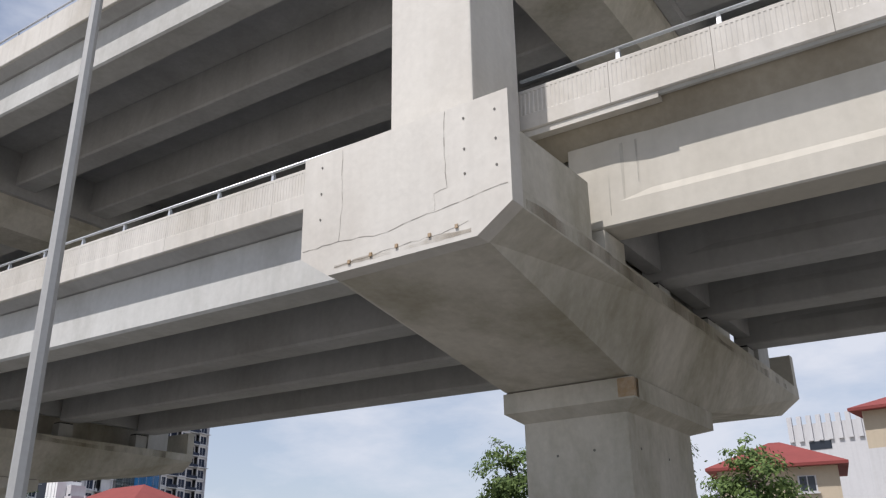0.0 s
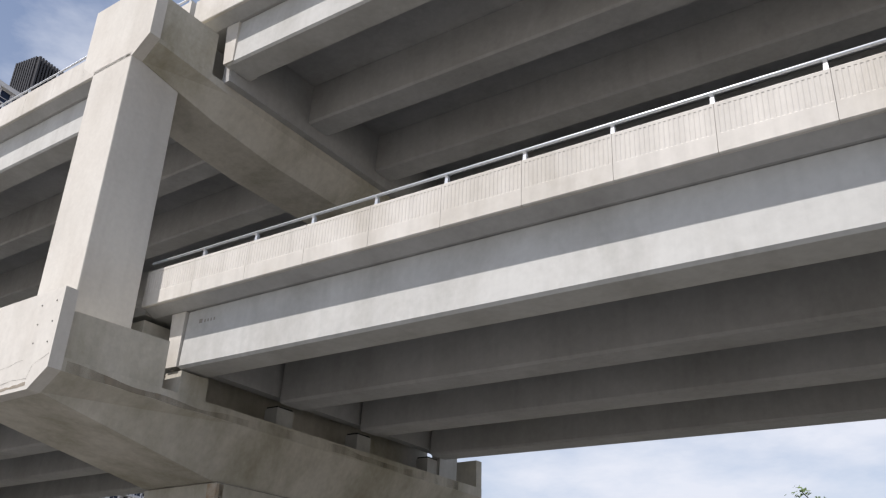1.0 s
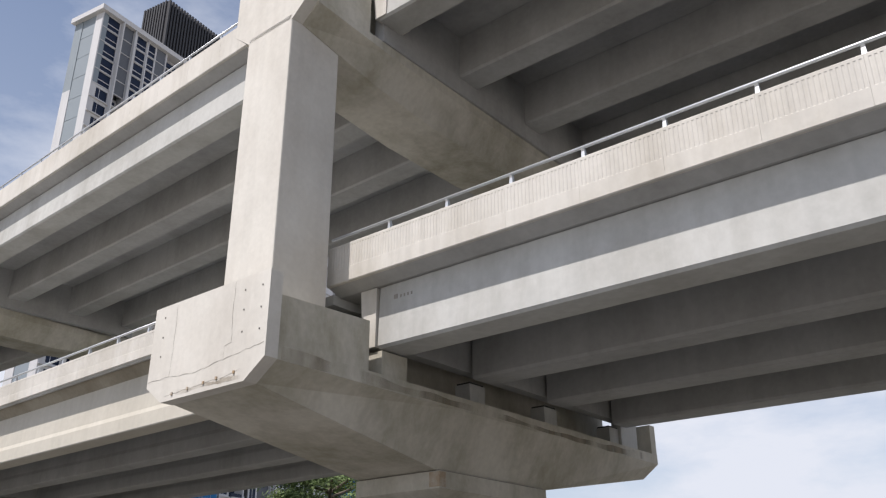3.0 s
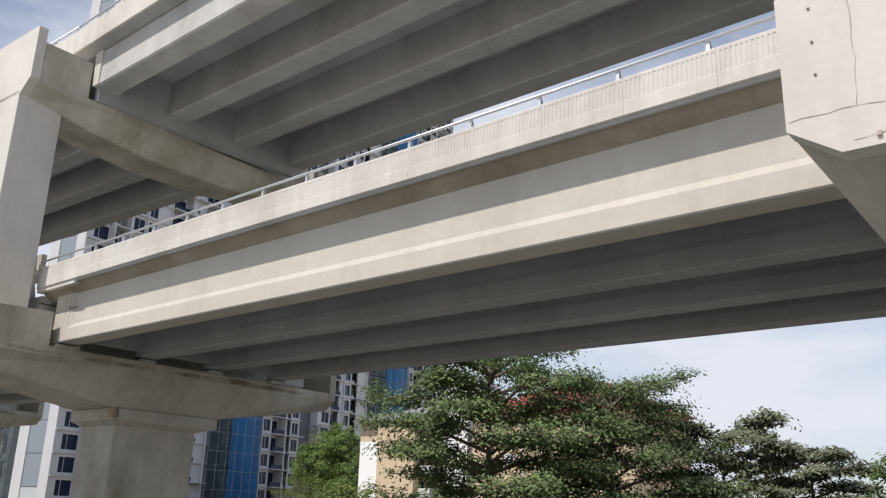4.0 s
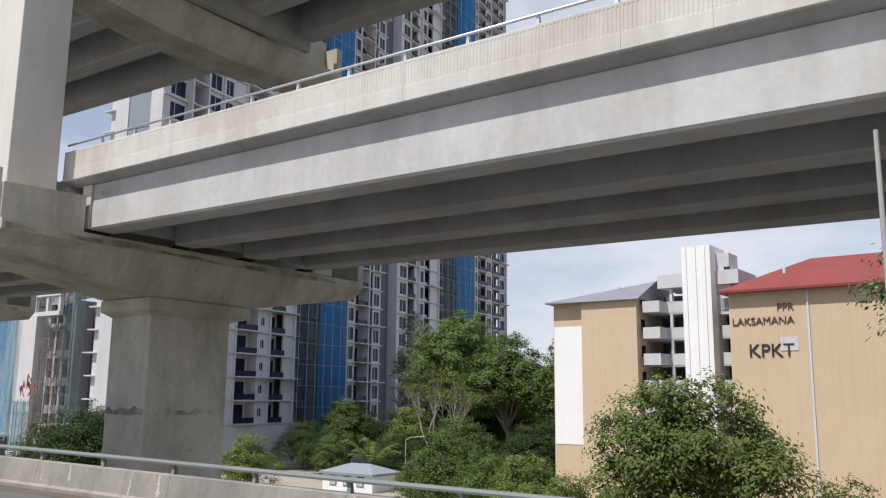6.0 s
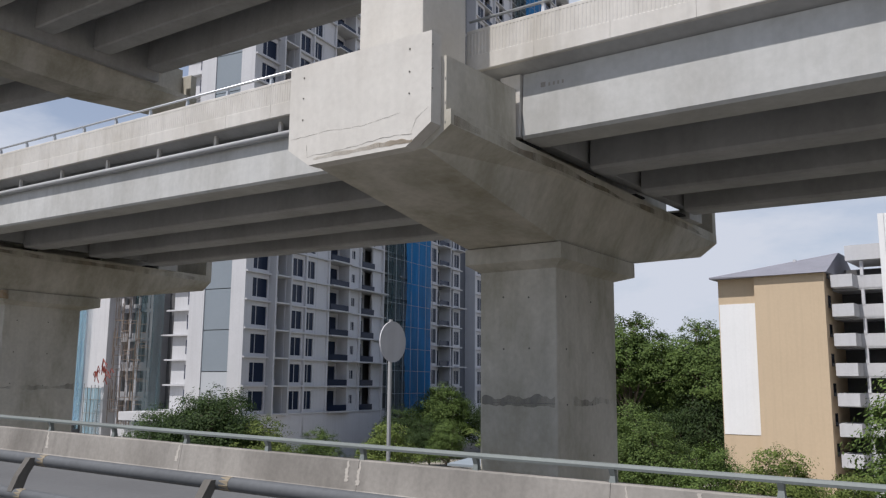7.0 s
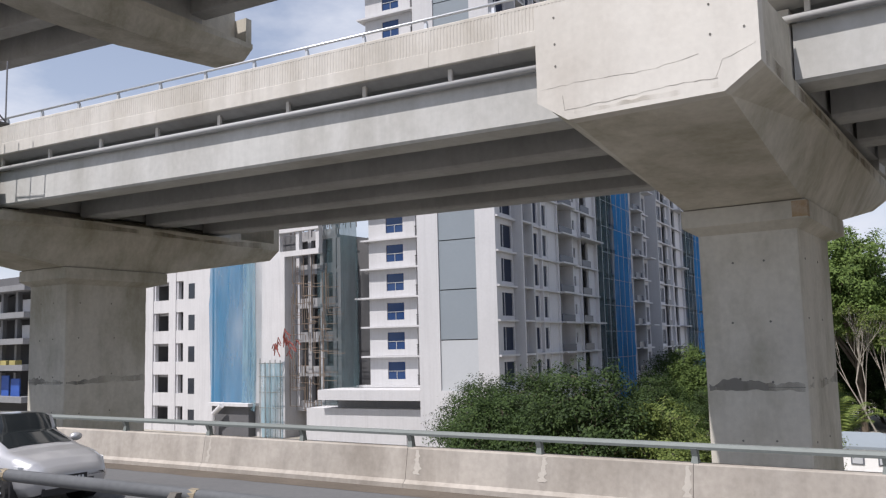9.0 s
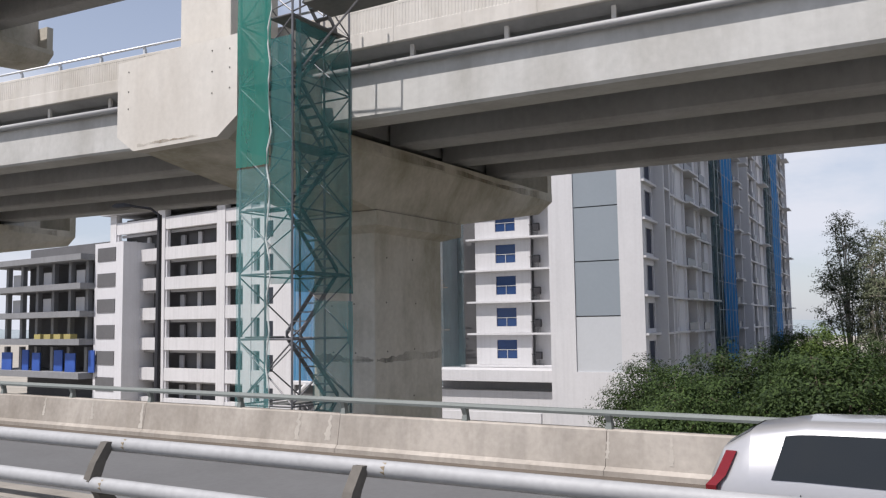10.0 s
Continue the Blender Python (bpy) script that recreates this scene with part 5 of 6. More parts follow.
def villa(x, y, z, w, d, h, roof, label, rz=0, rise=2.6):
    g = thing("house", pose(x, y, 0, 0, 0, rz), label, "house", "houses behind the flyover")
    one_box("wall", g, TANPALE, -w / 2, w / 2, 0, d, -9, z)
    one_box("lower_wall", g, WHITE, -w / 2 - 0.02, w / 2 + 0.02, -0.02, d + 0.02, -9, z - 3.4)
    hip_roof("roof", g, roof, -w / 2, w / 2, 0, d, z, rise, 0.9, "red tiled hip roof")
    for k in (-0.27, 0.24):
        f = one_box("window", g, WHITE, w * k - 0.75, w * k + 0.75, -0.07, 0.02, z - 2.4, z - 1.0)
        one_box("pane", f, GLASS, w * k - 0.62, w * k - 0.05, -0.09, -0.06, z - 2.3, z - 1.08)
        one_box("pane", f, GLASS, w * k + 0.05, w * k + 0.62, -0.09, -0.06, z - 2.3, z - 1.08)
        one_box("sill", f, WHITE, w * k - 0.9, w * k + 0.9, -0.2, 0.0, z - 2.55, z - 2.42)
    return g


TANPALE = material("cream_render", (0.48, 0.41, 0.31), 0.9, var=0.05, scale=0.5, streak=0.1)
villa(-15.6, 80, 10.0, 10, 9, 11, ROOFRED, "cream two-storey house with a red tiled roof", 10)
villa(-2.0, 80, 14.2, 12, 12, 14, ROOFRED, "taller cream house with a red tiled roof and air conditioner", -6)
fl = thing("apartment_block", pose(-17, 125, 0), "white flat-roofed apartment block far behind the houses", "apartment block")
one_box("wall", fl, WHITE, -6, 14, 0, 12, -9, 20.5)
for q in range(16):
    one_box("roof_fin", fl, WHITE, -6 + q * 1.25, -5.4 + q * 1.25, -0.3, 0.4, 18.2, 21.6)
one_box("window", fl, GLASS, -3.6, -0.8, -0.05, 0.05, 17.0, 18.1)

gh = thing("guard_house", pose(-178.2, 82, -9), "small white guard house with a pale hip roof", "guard house")
one_box("wall", gh, WHITE_BRIGHT, -4.4, 3.7, 0, 5, 0, 2.15)
hip_roof("roof", gh, PANELGREY, -4.4, 3.7, 0, 5, 2.2, 1.0, 0.35, "pale grey sheet roof")
for k in (-2.6, -0.4, 1.8):
    f = one_box("window_frame", gh, DARKPANEL, k - 0.55, k + 0.55, -0.06, 0.02, 0.6, 1.8)
    one_box("pane", f, PANELPALE, k - 0.42, k + 0.42, -0.09, -0.05, 0.7, 1.7)
cp = thing("canopy", pose(-165.5, 84, -9), "low red sheet canopy on thin posts", "canopy")
bm = bmesh.new()
loft(bm, [[(-4, 0, 2.2), (-4, 4, 2.2), (-4, 4, 2.3), (-4, 0, 2.3)], [(0, 0, 2.7), (0, 4, 2.7), (0, 4, 2.8), (0, 0, 2.8)], [(4, 0, 2.2), (4, 4, 2.2), (4, 4, 2.3), (4, 0, 2.3)]])
part("roof", bm, ROOFRED, cp)
for px in (-3.8, 3.8):
    one_box("post", cp, RAIL, px - 0.06, px + 0.06, 0.1, 0.22, 0, 2.25)
for px in (-168.0,):
    lamp_post(px, 80, -9, 6.6, (2.0, 0.2), "slim grey street lamp with a curved arm", 0.08)
mast = lamp_post(-205.0, 15.5, -9, 16.0, (-1.2, -0.4), "tall black street lamp mast", 0.16)
for ch in mast.children:
    ch.data.materials.clear()
    ch.data.materials.append(DARKFIN)

sg = thing("road_sign", pose(-138.4, 16.4, -1.4), "round road sign on a grey post, seen from behind", "road sign")
bm = bmesh.new()
tube(bm, (0, 0, 0), (0, 0, 5.0), 0.05, 8)
part("sign_post", bm, LAMP_PAINT, sg)
bm = bmesh.new()
tube(bm, (0.06, 0, 4.45), (0.09, 0, 4.45), 0.5, 24)
part("sign_disc", bm, WHITE_DULL, sg, "plain grey back of the sign")

# distant wooded hills, with the bluish haze put into their colour
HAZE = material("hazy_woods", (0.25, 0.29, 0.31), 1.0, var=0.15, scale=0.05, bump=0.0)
bm = bmesh.new()
lo, hi = [], []
for k in range(121):
    x = -1900 + k * 20
    z = -2 + 9 * (noise.noise(Vector((k * 0.09, 0.4, 1.7))) + 0.35 * noise.noise(Vector((k * 0.5, 2.0, 0.1))) + 0.5)
    lo.append(bm.verts.new((x, 640, -9)))
    hi.append(bm.verts.new((x, 700, max(0.5, z))))
for k in range(120):
    bm.faces.new((lo[k], lo[k + 1], hi[k + 1], hi[k]))
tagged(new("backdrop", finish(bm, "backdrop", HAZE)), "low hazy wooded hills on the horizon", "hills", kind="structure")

# ---- trees ----


def leaf_material(name, dark, light):
    m = bpy.data.materials.new(name)
    m.use_nodes = True
    n, l = m.node_tree.nodes, m.node_tree.links
    b = n["Principled BSDF"]
    geo, ramp, obj = n.new("ShaderNodeNewGeometry"), n.new("ShaderNodeMix"), n.new("ShaderNodeObjectInfo")
    ramp.data_type = "RGBA"
    ramp.inputs["A"].default_value, ramp.inputs["B"].default_value = (*dark, 1), (*light, 1)
    l.new(geo.outputs["Random Per Island"], ramp.inputs["Factor"])
    hue = n.new("ShaderNodeHueSaturation")
    mr = n.new("ShaderNodeMapRange")
    mr.inputs["To Min"].default_value, mr.inputs["To Max"].default_value = 0.8, 1.2
    l.new(obj.outputs["Random"], mr.inputs["Value"])
    l.new(mr.outputs["Result"], hue.inputs["Value"])
    l.new(ramp.outputs["Result"], hue.inputs["Color"])
    l.new(hue.outputs["Color"], b.inputs["Base Color"])
    b.inputs["Roughness"].default_value, b.inputs["Specular IOR Level"].default_value = 0.7, 0.25
    tl, mix = n.new("ShaderNodeBsdfTranslucent"), n.new("ShaderNodeMixShader")
    l.new(hue.outputs["Color"], tl.inputs["Color"])
    mix.inputs["Fac"].default_value = 0.25
    l.new(b.outputs[0], mix.inputs[1])
    l.new(tl.outputs[0], mix.inputs[2])
    l.new(mix.outputs[0], n["Material Output"].inputs["Surface"])
    return m


LEAF = leaf_material("leaf_green", (0.045, 0.078, 0.018), (0.14, 0.20, 0.05))
LEAF_DARK = leaf_material("leaf_dark_green", (0.05, 0.085, 0.026), (0.16, 0.225, 0.07))
LEAF_LIGHT = leaf_material("leaf_light_green", (0.07, 0.105, 0.024), (0.19, 0.235, 0.06))
LEAF_DEEP = leaf_material("leaf_deep_green", (0.02, 0.038, 0.013), (0.065, 0.105, 0.028))
LEAF_GREY = leaf_material("leaf_grey_green", (0.10, 0.118, 0.07), (0.22, 0.245, 0.155))
BARK = material("bark", (0.16, 0.13, 0.10), 0.95, var=0.2, scale=3, bump=0.6)
BARK_PALE = material("pale_bark", (0.36, 0.33, 0.28), 0.95, var=0.2, scale=3, bump=0.5)


def tree_meshes(seed, height, radius, crown_low, lobes, leaves, leaf, flat=0.55, bare=0.0, lmat=None, bark=None, gather=1.0):
    """Trunk with limbs, and a crown of leaf sprays gathered in uneven lobes; base at the origin."""
    rng, rs = random.Random(seed), np.random.RandomState(seed)
    tr = bmesh.new()
    fork = max(0.6, crown_low * (0.9 if not bare else 0.4))
    r0 = max(0.12, height * 0.017)
    lean = Vector((rng.uniform(-0.5, 0.5), rng.uniform(-0.5, 0.5), 0))
    base = Vector((0, 0, fork)) + lean * 0.5
    tube(tr, (0, 0, -0.1), base, r0, 8, r0 * 0.75)
    deep = height - crown_low
    centres = []
    for k in range(lobes):
        u = (k + 0.5) / lobes                       # from the lowest lobe to the top one
        lr = radius * rng.uniform(0.34, 0.52) * (1.0 - 0.25 * u)
        out = (radius - lr) * math.sqrt(max(0.0, 1 - (u * 1.05 - 0.12) ** 2)) * rng.uniform(0.75, 1.08) * (1 - 0.55 * u ** 2)
        a = k * 2.4 + rng.uniform(-0.5, 0.5)
        lz = crown_low + lr * 0.75 + (deep - lr * 1.5) * u
        centres.append((Vector((out * math.cos(a), out * math.sin(a), lz)) + lean, lr))
    centres.append((Vector((0, 0, crown_low + deep * 0.5)) + lean, radius * 0.55))
    sprays = []
    for c, lr in centres:
        m1 = base.lerp(c, 0.55) + Vector((rng.uniform(-0.4, 0.4), rng.uniform(-0.4, 0.4), 0.1 * (c - base).length))
        thick = 0.5 if not bare else 0.27
        tube(tr, base - Vector((0, 0, rng.uniform(0, fork * 0.2))), m1, r0 * thick, 6, r0 * thick * 0.65)
        tube(tr, m1, c, r0 * thick * 0.65, 5, r0 * 0.14)
        count = max(8, int(26 * (lr / (radius * 0.42)) ** 2))
        for q in range(count):
            d = Vector((rng.gauss(0, 1), rng.gauss(0, 1), rng.gauss(0.25, 0.9))).normalized()
            p = c + Vector((d.x, d.y, d.z * 0.8)) * lr * rng.uniform(0.7, 1.05)
            sprays.append((p, lr * gather * rng.uniform(0.2, 0.42), d))
            if q % (2 if bare else 5) == 0:
                tube(tr, c, p, r0 * 0.15, 4, r0 * 0.04)
    tm = finish(tr, "trunk", bark or BARK)
    keep = [s for s in sprays if rng.random() >= bare]
    weight = np.array([s[1] ** 2 for s in keep])
    idx = rs.choice(len(keep), leaves, p=weight / weight.sum())
    cen, rad, out = (np.array([tuple(s[0]) for s in keep])[idx], np.array([s[1] for s in keep])[idx], np.array([tuple(s[2]) for s in keep])[idx])
    off = rs.normal(0, 0.62, (leaves, 3)) * rad[:, None]
    off[:, 2] = off[:, 2] * flat - 0.12 * (off[:, 0] ** 2 + off[:, 1] ** 2) / rad
    pos = cen + off
    nrm = out * 0.8 + off / rad[:, None] * 0.5 + rs.normal(0, 0.3, (leaves, 3)) + np.array([0, 0, 0.55])
    nrm /= np.linalg.norm(nrm, axis=1)[:, None]
    a = np.cross(nrm, rs.normal(0, 1, (leaves, 3)))
    a /= np.linalg.norm(a, axis=1)[:, None]
    b = np.cross(nrm, a)
    ln, wd = leaf * rs.uniform(0.6, 1.35, (leaves, 1)), leaf * rs.uniform(0.3, 0.6, (leaves, 1))
    quad = np.stack([pos - a * ln, pos + b * wd - nrm * wd * 0.25, pos + a * ln - nrm * ln * 0.2, pos - b * wd - nrm * wd * 0.25], 1).reshape(-1, 3)
    me = bpy.data.meshes.new("crown")
    me.from_pydata(quad.tolist(), [], np.arange(leaves * 4).reshape(-1, 4).tolist())
    me.materials.append(lmat or LEAF)
    return tm, me


def leaf_cloud(rs, keep, leaves, leaf, flat, droop=0.12):
    """Crown mesh of small folded leaves round sprays (centre, radius, outward direction)."""
    weight = np.array([k[1] ** 2 for k in keep])
    idx = rs.choice(len(keep), leaves, p=weight / weight.sum())
    cen, rad, out = (np.array([tuple(k[0]) for k in keep])[idx], np.array([k[1] for k in keep])[idx], np.array([tuple(k[2]) for k in keep])[idx])
    off = rs.normal(0, 0.55, (leaves, 3)) * rad[:, None]
    off[:, 2] = off[:, 2] * flat - droop * (off[:, 0] ** 2 + off[:, 1] ** 2) / rad
    pos = cen + off
    nrm = out * 0.35 + off / rad[:, None] * 0.5 + rs.normal(0, 0.3, (leaves, 3)) + np.array([0, 0, 0.8])
    nrm /= np.linalg.norm(nrm, axis=1)[:, None]
    a = np.cross(nrm, rs.normal(0, 1, (leaves, 3)))
    a /= np.linalg.norm(a, axis=1)[:, None]
    b = np.cross(nrm, a)
    ln, wd = leaf * rs.uniform(0.6, 1.35, (leaves, 1)), leaf * rs.uniform(0.35, 0.65, (leaves, 1))
    quad = np.stack([pos - a * ln, pos + b * wd - nrm * wd * 0.25, pos + a * ln - nrm * ln * 0.2, pos - b * wd - nrm * wd * 0.25], 1).reshape(-1, 3)
    me = bpy.data.meshes.new("crown")
    me.from_pydata(quad.tolist(), [], np.arange(leaves * 4).reshape(-1, 4).tolist())
    return me


def tiered_tree(seed, height, radius, low, limbs, leaves, leaf, lmat, flat=0.32):
    """Tree with near-level limbs in open tiers, each carrying flat sprays of leaves."""
    rng, rs = random.Random(seed), np.random.RandomState(seed)
    tr = bmesh.new()
    r0 = height * 0.02
    tube(tr, (0, 0, -0.1), (0.2, 0.1, height * 0.55), r0, 8, r0 * 0.55)
    tube(tr, (0.2, 0.1, height * 0.55), (0.1, 0.3, height * 0.95), r0 * 0.55, 7, r0 * 0.12)
    keep = []
    for k in range(limbs):
        u = (k + 0.5) / limbs
        a = k * 2.4 + rng.uniform(-0.3, 0.3)
        reach = radius * (0.82 + 0.5 * u - 0.8 * u * u) * rng.uniform(0.62, 1.12)
        z = low + (height - low) * u
        foot = Vector((0.1, 0.1, min(z - 0.12 * reach, height * 0.9)))
        tip = Vector((reach * math.cos(a), reach * math.sin(a), z + 0.06 * reach))
        mid = foot.lerp(tip, 0.5) + Vector((0, 0, 0.09 * reach))
        tube(tr, foot, mid, r0 * 0.3, 6, r0 * 0.2)
        tube(tr, mid, tip, r0 * 0.2, 5, r0 * 0.05)
        d = Vector((math.cos(a), math.sin(a), 0))
        e = Vector((-d.y, d.x, 0))
        for q in range(9):
            f = 0.3 + 0.7 * (q + rng.random()) / 9
            side = rng.uniform(-1, 1) * reach * 0.26
            c = (foot.lerp(mid, f * 2) if f < 0.5 else mid.lerp(tip, f * 2 - 1)) + e * side + Vector((0, 0, rng.uniform(-0.1, 0.35)))
            keep.append((c, radius * rng.uniform(0.06, 0.14), d))
            tube(tr, c - e * side * 0.8, c, r0 * 0.08, 4, r0 * 0.03)
    tm = finish(tr, "trunk", BARK)
    me = leaf_cloud(rs, keep, leaves, leaf, flat)
    me.materials.append(lmat)
    return tm, me


def fan_tree(seed, height, spread, leaves, leaf, lmat):
    """Pale tree whose bare limbs fork and fan out from low down, with thin leaf at the tips only."""
    rng, rs = random.Random(seed), np.random.RandomState(seed)
    tr, keep = bmesh.new(), []

    def grow(p, d, ln, r, level):
        q = p + d * ln
        tube(tr, p, q, r, 6 if level < 2 else 4, r * 0.7)
        if level == 5:
            keep.append((q, spread * rng.uniform(0.09, 0.15), d))
            return
        for k in range(3 if level in (0, 2, 3) else 2):
            turn = Vector((rng.uniform(-1, 1), rng.uniform(-1, 1), rng.uniform(0.0, 0.35)))
            grow(q, (d + turn * 0.42 * spread / (height * 0.36)).normalized(), ln * rng.uniform(0.7, 0.92), r * 0.66, level + 1)

    for k in range(3):
        lean = Vector((math.cos(k * 2.1) * 0.42, math.sin(k * 2.1) * 0.42, 1)).normalized()
        grow(Vector((0.25 * math.cos(k * 2.1), 0.25 * math.sin(k * 2.1), -0.1)), lean, height * 0.25, height * 0.0085, 0)
    tm = finish(tr, "trunk", BARK_PALE)
    keep = [k for k in keep if rng.random() < 0.75]
    me = leaf_cloud(rs, keep, leaves, leaf, 0.6)
    me.materials.append(lmat)
    return tm, me


def plant_tree(x, y, z, meshes, label, scale=1.0, turn=0.0, name="tree"):
    g = thing(name, pose(x, y, z, 0, 0, turn), label, "tree" if name == "tree" else name, "trees beyond the road")
    for nm, me in zip(("trunk", "crown"), meshes):
        o = new(nm, me)
        o.parent = g
        o.scale = (scale, scale, scale)
    return g


# leaf tones raised and greyed to imitate a veil of haze
LEAF_BROAD = leaf_material("leaf_broad_green", (0.075, 0.108, 0.045), (0.18, 0.245, 0.095))
BIG = tiered_tree(1, 22.4, 11.4, 2.6, 50, 72000, 0.16, LEAF_BROAD, 0.5)
TIER = tiered_tree(21, 17.0, 7.6, 2.5, 34, 32000, 0.19, LEAF_GREY)
ROUND = tree_meshes(2, 18, 7.6, 3.5, 18, 26000, 0.19, gather=0.85)
ROUND_B = tree_meshes(3, 16, 7.2, 3.0, 17, 24000, 0.19, lmat=LEAF_DARK, gather=0.85)
DENSE = tree_meshes(9, 19.6, 5.2, 4.0, 18, 30000, 0.17, lmat=LEAF_DARK, gather=1.0)
SMALL = tree_meshes(4, 9, 4.6, 1.0, 13, 20000, 0.115, gather=0.9)
SMALL_L = tree_meshes(5, 8, 4.4, 0.8, 12, 18000, 0.115, lmat=LEAF_LIGHT, gather=0.9)
SMALL_D = tree_meshes(6, 10, 6.2, 0.6, 15, 24000, 0.13, lmat=LEAF_DEEP, gather=0.95)
BARE = fan_tree(7, 22.5, 7.5, 7000, 0.2, LEAF_LIGHT)
CANOPY = tree_meshes(31, 23, 8.4, 9.0, 20, 36000, 0.2, gather=0.75)
CANOPY_B = tree_meshes(33, 21, 8.0, 8.0, 17, 32000, 0.2, gather=0.75)
THIN = tree_meshes(8, 25, 5.0, 7.0, 20, 9000, 0.16, bare=0.2, lmat=LEAF_GREY, bark=BARK_PALE)
GREEN, DARK, PALE = "broad green leafy tree beyond the road", "dense dark green tree beyond the road", "light green bushy tree beside the road"
TIERED, BARE_L, THIN_L = "large dark tree with open tiers of leaves", "tree with pale bare limbs and sparse leaves", "tall thin tree with feathery sparse leaves"
for x, y, m, s, a, lab in (
        (-104.5, 50, BIG, 1.0, 20, TIERED), (-98.6, 57, BIG, 0.91, 250, TIERED),
        (-92.5, 63, TIER, 1.04, 140, "grey-green tree with open tiers of leaves"), (-86, 60, TIER, 0.92, 30, "grey-green tree with open tiers of leaves"),
        (-91, 54, SMALL_D, 1.25, 0, DARK), (-80, 58, ROUND_B, 0.95, 200, DARK), (-72, 60, ROUND, 0.95, 60, GREEN), (-100, 46, SMALL_D, 0.95, 200, DARK), (-62, 66, ROUND_B, 1.0, 300, DARK),
        (-116.5, 52, SMALL_L, 0.95, 10, PALE), (-127, 62, SMALL_L, 1.75, 50, PALE),
        (-187, 131, ROUND_B, 1.45, 15, DARK), (-175, 134, ROUND_B, 1.25, 100, DARK), (-164, 126, ROUND_B, 1.25, 50, DARK), (-197.5, 122, THIN, 1.0, 220, THIN_L),
        (-184, 116, CANOPY, 1.14, 10, GREEN), (-173.5, 112, CANOPY_B, 1.04, 80, GREEN), (-163, 112, CANOPY_B, 0.98, 170, GREEN), (-182, 121, SMALL_D, 1.0, 20, DARK), (-175, 118, SMALL_D, 0.95, 70, DARK), (-168, 119, SMALL_D, 1.1, 200, DARK), (-161, 118, SMALL_D, 1.0, 300, DARK), (-177, 126, SMALL_D, 1.5, 0, DARK), (-184, 129, SMALL_D, 1.5, 130, DARK), (-191, 125, SMALL_D, 1.35, 230, DARK), (-170, 93, SMALL_D, 0.36, 0, DARK), (-165.5, 95, SMALL_D, 0.42, 80, DARK), (-174.5, 98, SMALL_D, 0.45, 160, DARK), (-160, 94, SMALL_D, 0.45, 240, DARK), (-184, 97, SMALL_D, 0.42, 300, DARK), (-167, 127, SMALL_D, 1.5, 60, DARK), (-191, 112, SMALL_L, 1.35, 80, PALE), (-196.5, 114, SMALL_D, 1.05, 30, DARK), (-186.5, 109, SMALL_D, 0.7, 110, DARK),
        (-180.0, 104, BARE, 0.68, 70, BARE_L), (-165, 104, SMALL_D, 0.9, 60, DARK), (-158, 77, SMALL, 1.12, 20, GREEN), (-186, 101, SMALL_D, 0.7, 30, DARK), (-161, 108, SMALL_D, 1.2, 160, DARK), (-173, 92, SMALL_D, 0.55, 0, DARK),
        (-200, 62, SMALL_D, 1.08, 10, DARK), (-189, 67, SMALL, 0.75, 60, GREEN), (-179.6, 67, SMALL_L, 0.98, 130, PALE), (-192, 64, SMALL_L, 0.6, 240, PALE),
        (-131.2, 62, SMALL, 1.5, 200, GREEN), (-140.6, 60, SMALL_L, 0.95, 75, PALE), (-146.5, 62, SMALL, 0.82, 150, GREEN), (-152, 66, SMALL, 1.0, 15, GREEN),
        (-159, 71, SMALL_L, 0.8, 250, PALE), (-135.5, 57, SMALL_L, 0.8, 100, PALE),
        (-200, 56, SMALL_D, 0.92, 160, DARK), (-191.2, 54, SMALL_D, 1.12, 40, DARK), (-207, 66, SMALL_D, 0.95, 120, DARK), (-186, 56, SMALL_L, 1.05, 20, PALE),
        (-203, 127, THIN, 1.1, 10, THIN_L), (-200, 130, THIN, 1.0, 120, THIN_L), (-205, 101, SMALL_D, 0.85, 60, DARK), (-203, 110, SMALL, 1.3, 20, GREEN), (-208, 116, SMALL_D, 1.15, 250, DARK), (-190, 92, SMALL, 0.72, 300, GREEN), (-196, 96, SMALL_D, 0.7, 210, DARK),
        (-24.9, 50, DENSE, 0.97, 10, DARK), (-17.4, 51, DENSE, 1.0, 130, DARK), (-10.8, 51, DENSE, 0.9, 70, DARK)):
    plant_tree(x, y, -9, m, lab, s, a)

# palm beside the guard house
pm = thing("palm", pose(-181.5, 90, -9), "short palm with long arching fronds", "palm")
bm = bmesh.new()
tube(bm, (0, 0, -0.1), (0, 0, 2.2), 0.25, 8, 0.18)
part("trunk", bm, BARK, pm)
rng = random.Random(3)
for k in range(16):
    a, up = k * 2.4, rng.uniform(1.8, 4.2)
    bm = bmesh.new()
    pts = [Vector((math.cos(a) * r, math.sin(a) * r, 2.1 + up * math.sin(min(r / 4.2, 1) * 2.0))) for r in (0, 1.1, 2.2, 3.3, 4.2)]
    side = Vector((-math.sin(a), math.cos(a), 0))
    for p, q in zip(pts, pts[1:]):
        for f in range(6):
            c = p.lerp(q, f / 6)
            for s in (-1, 1):
                tip = c + side * s * 0.75 + (q - p).normalized() * 0.35 - Vector((0, 0, 0.2))
                vs = [bm.verts.new(v) for v in (c, c + (q - p) * 0.13, tip)]
                bm.faces.new(vs)
    part("frond", bm, LEAF_LIGHT, pm)

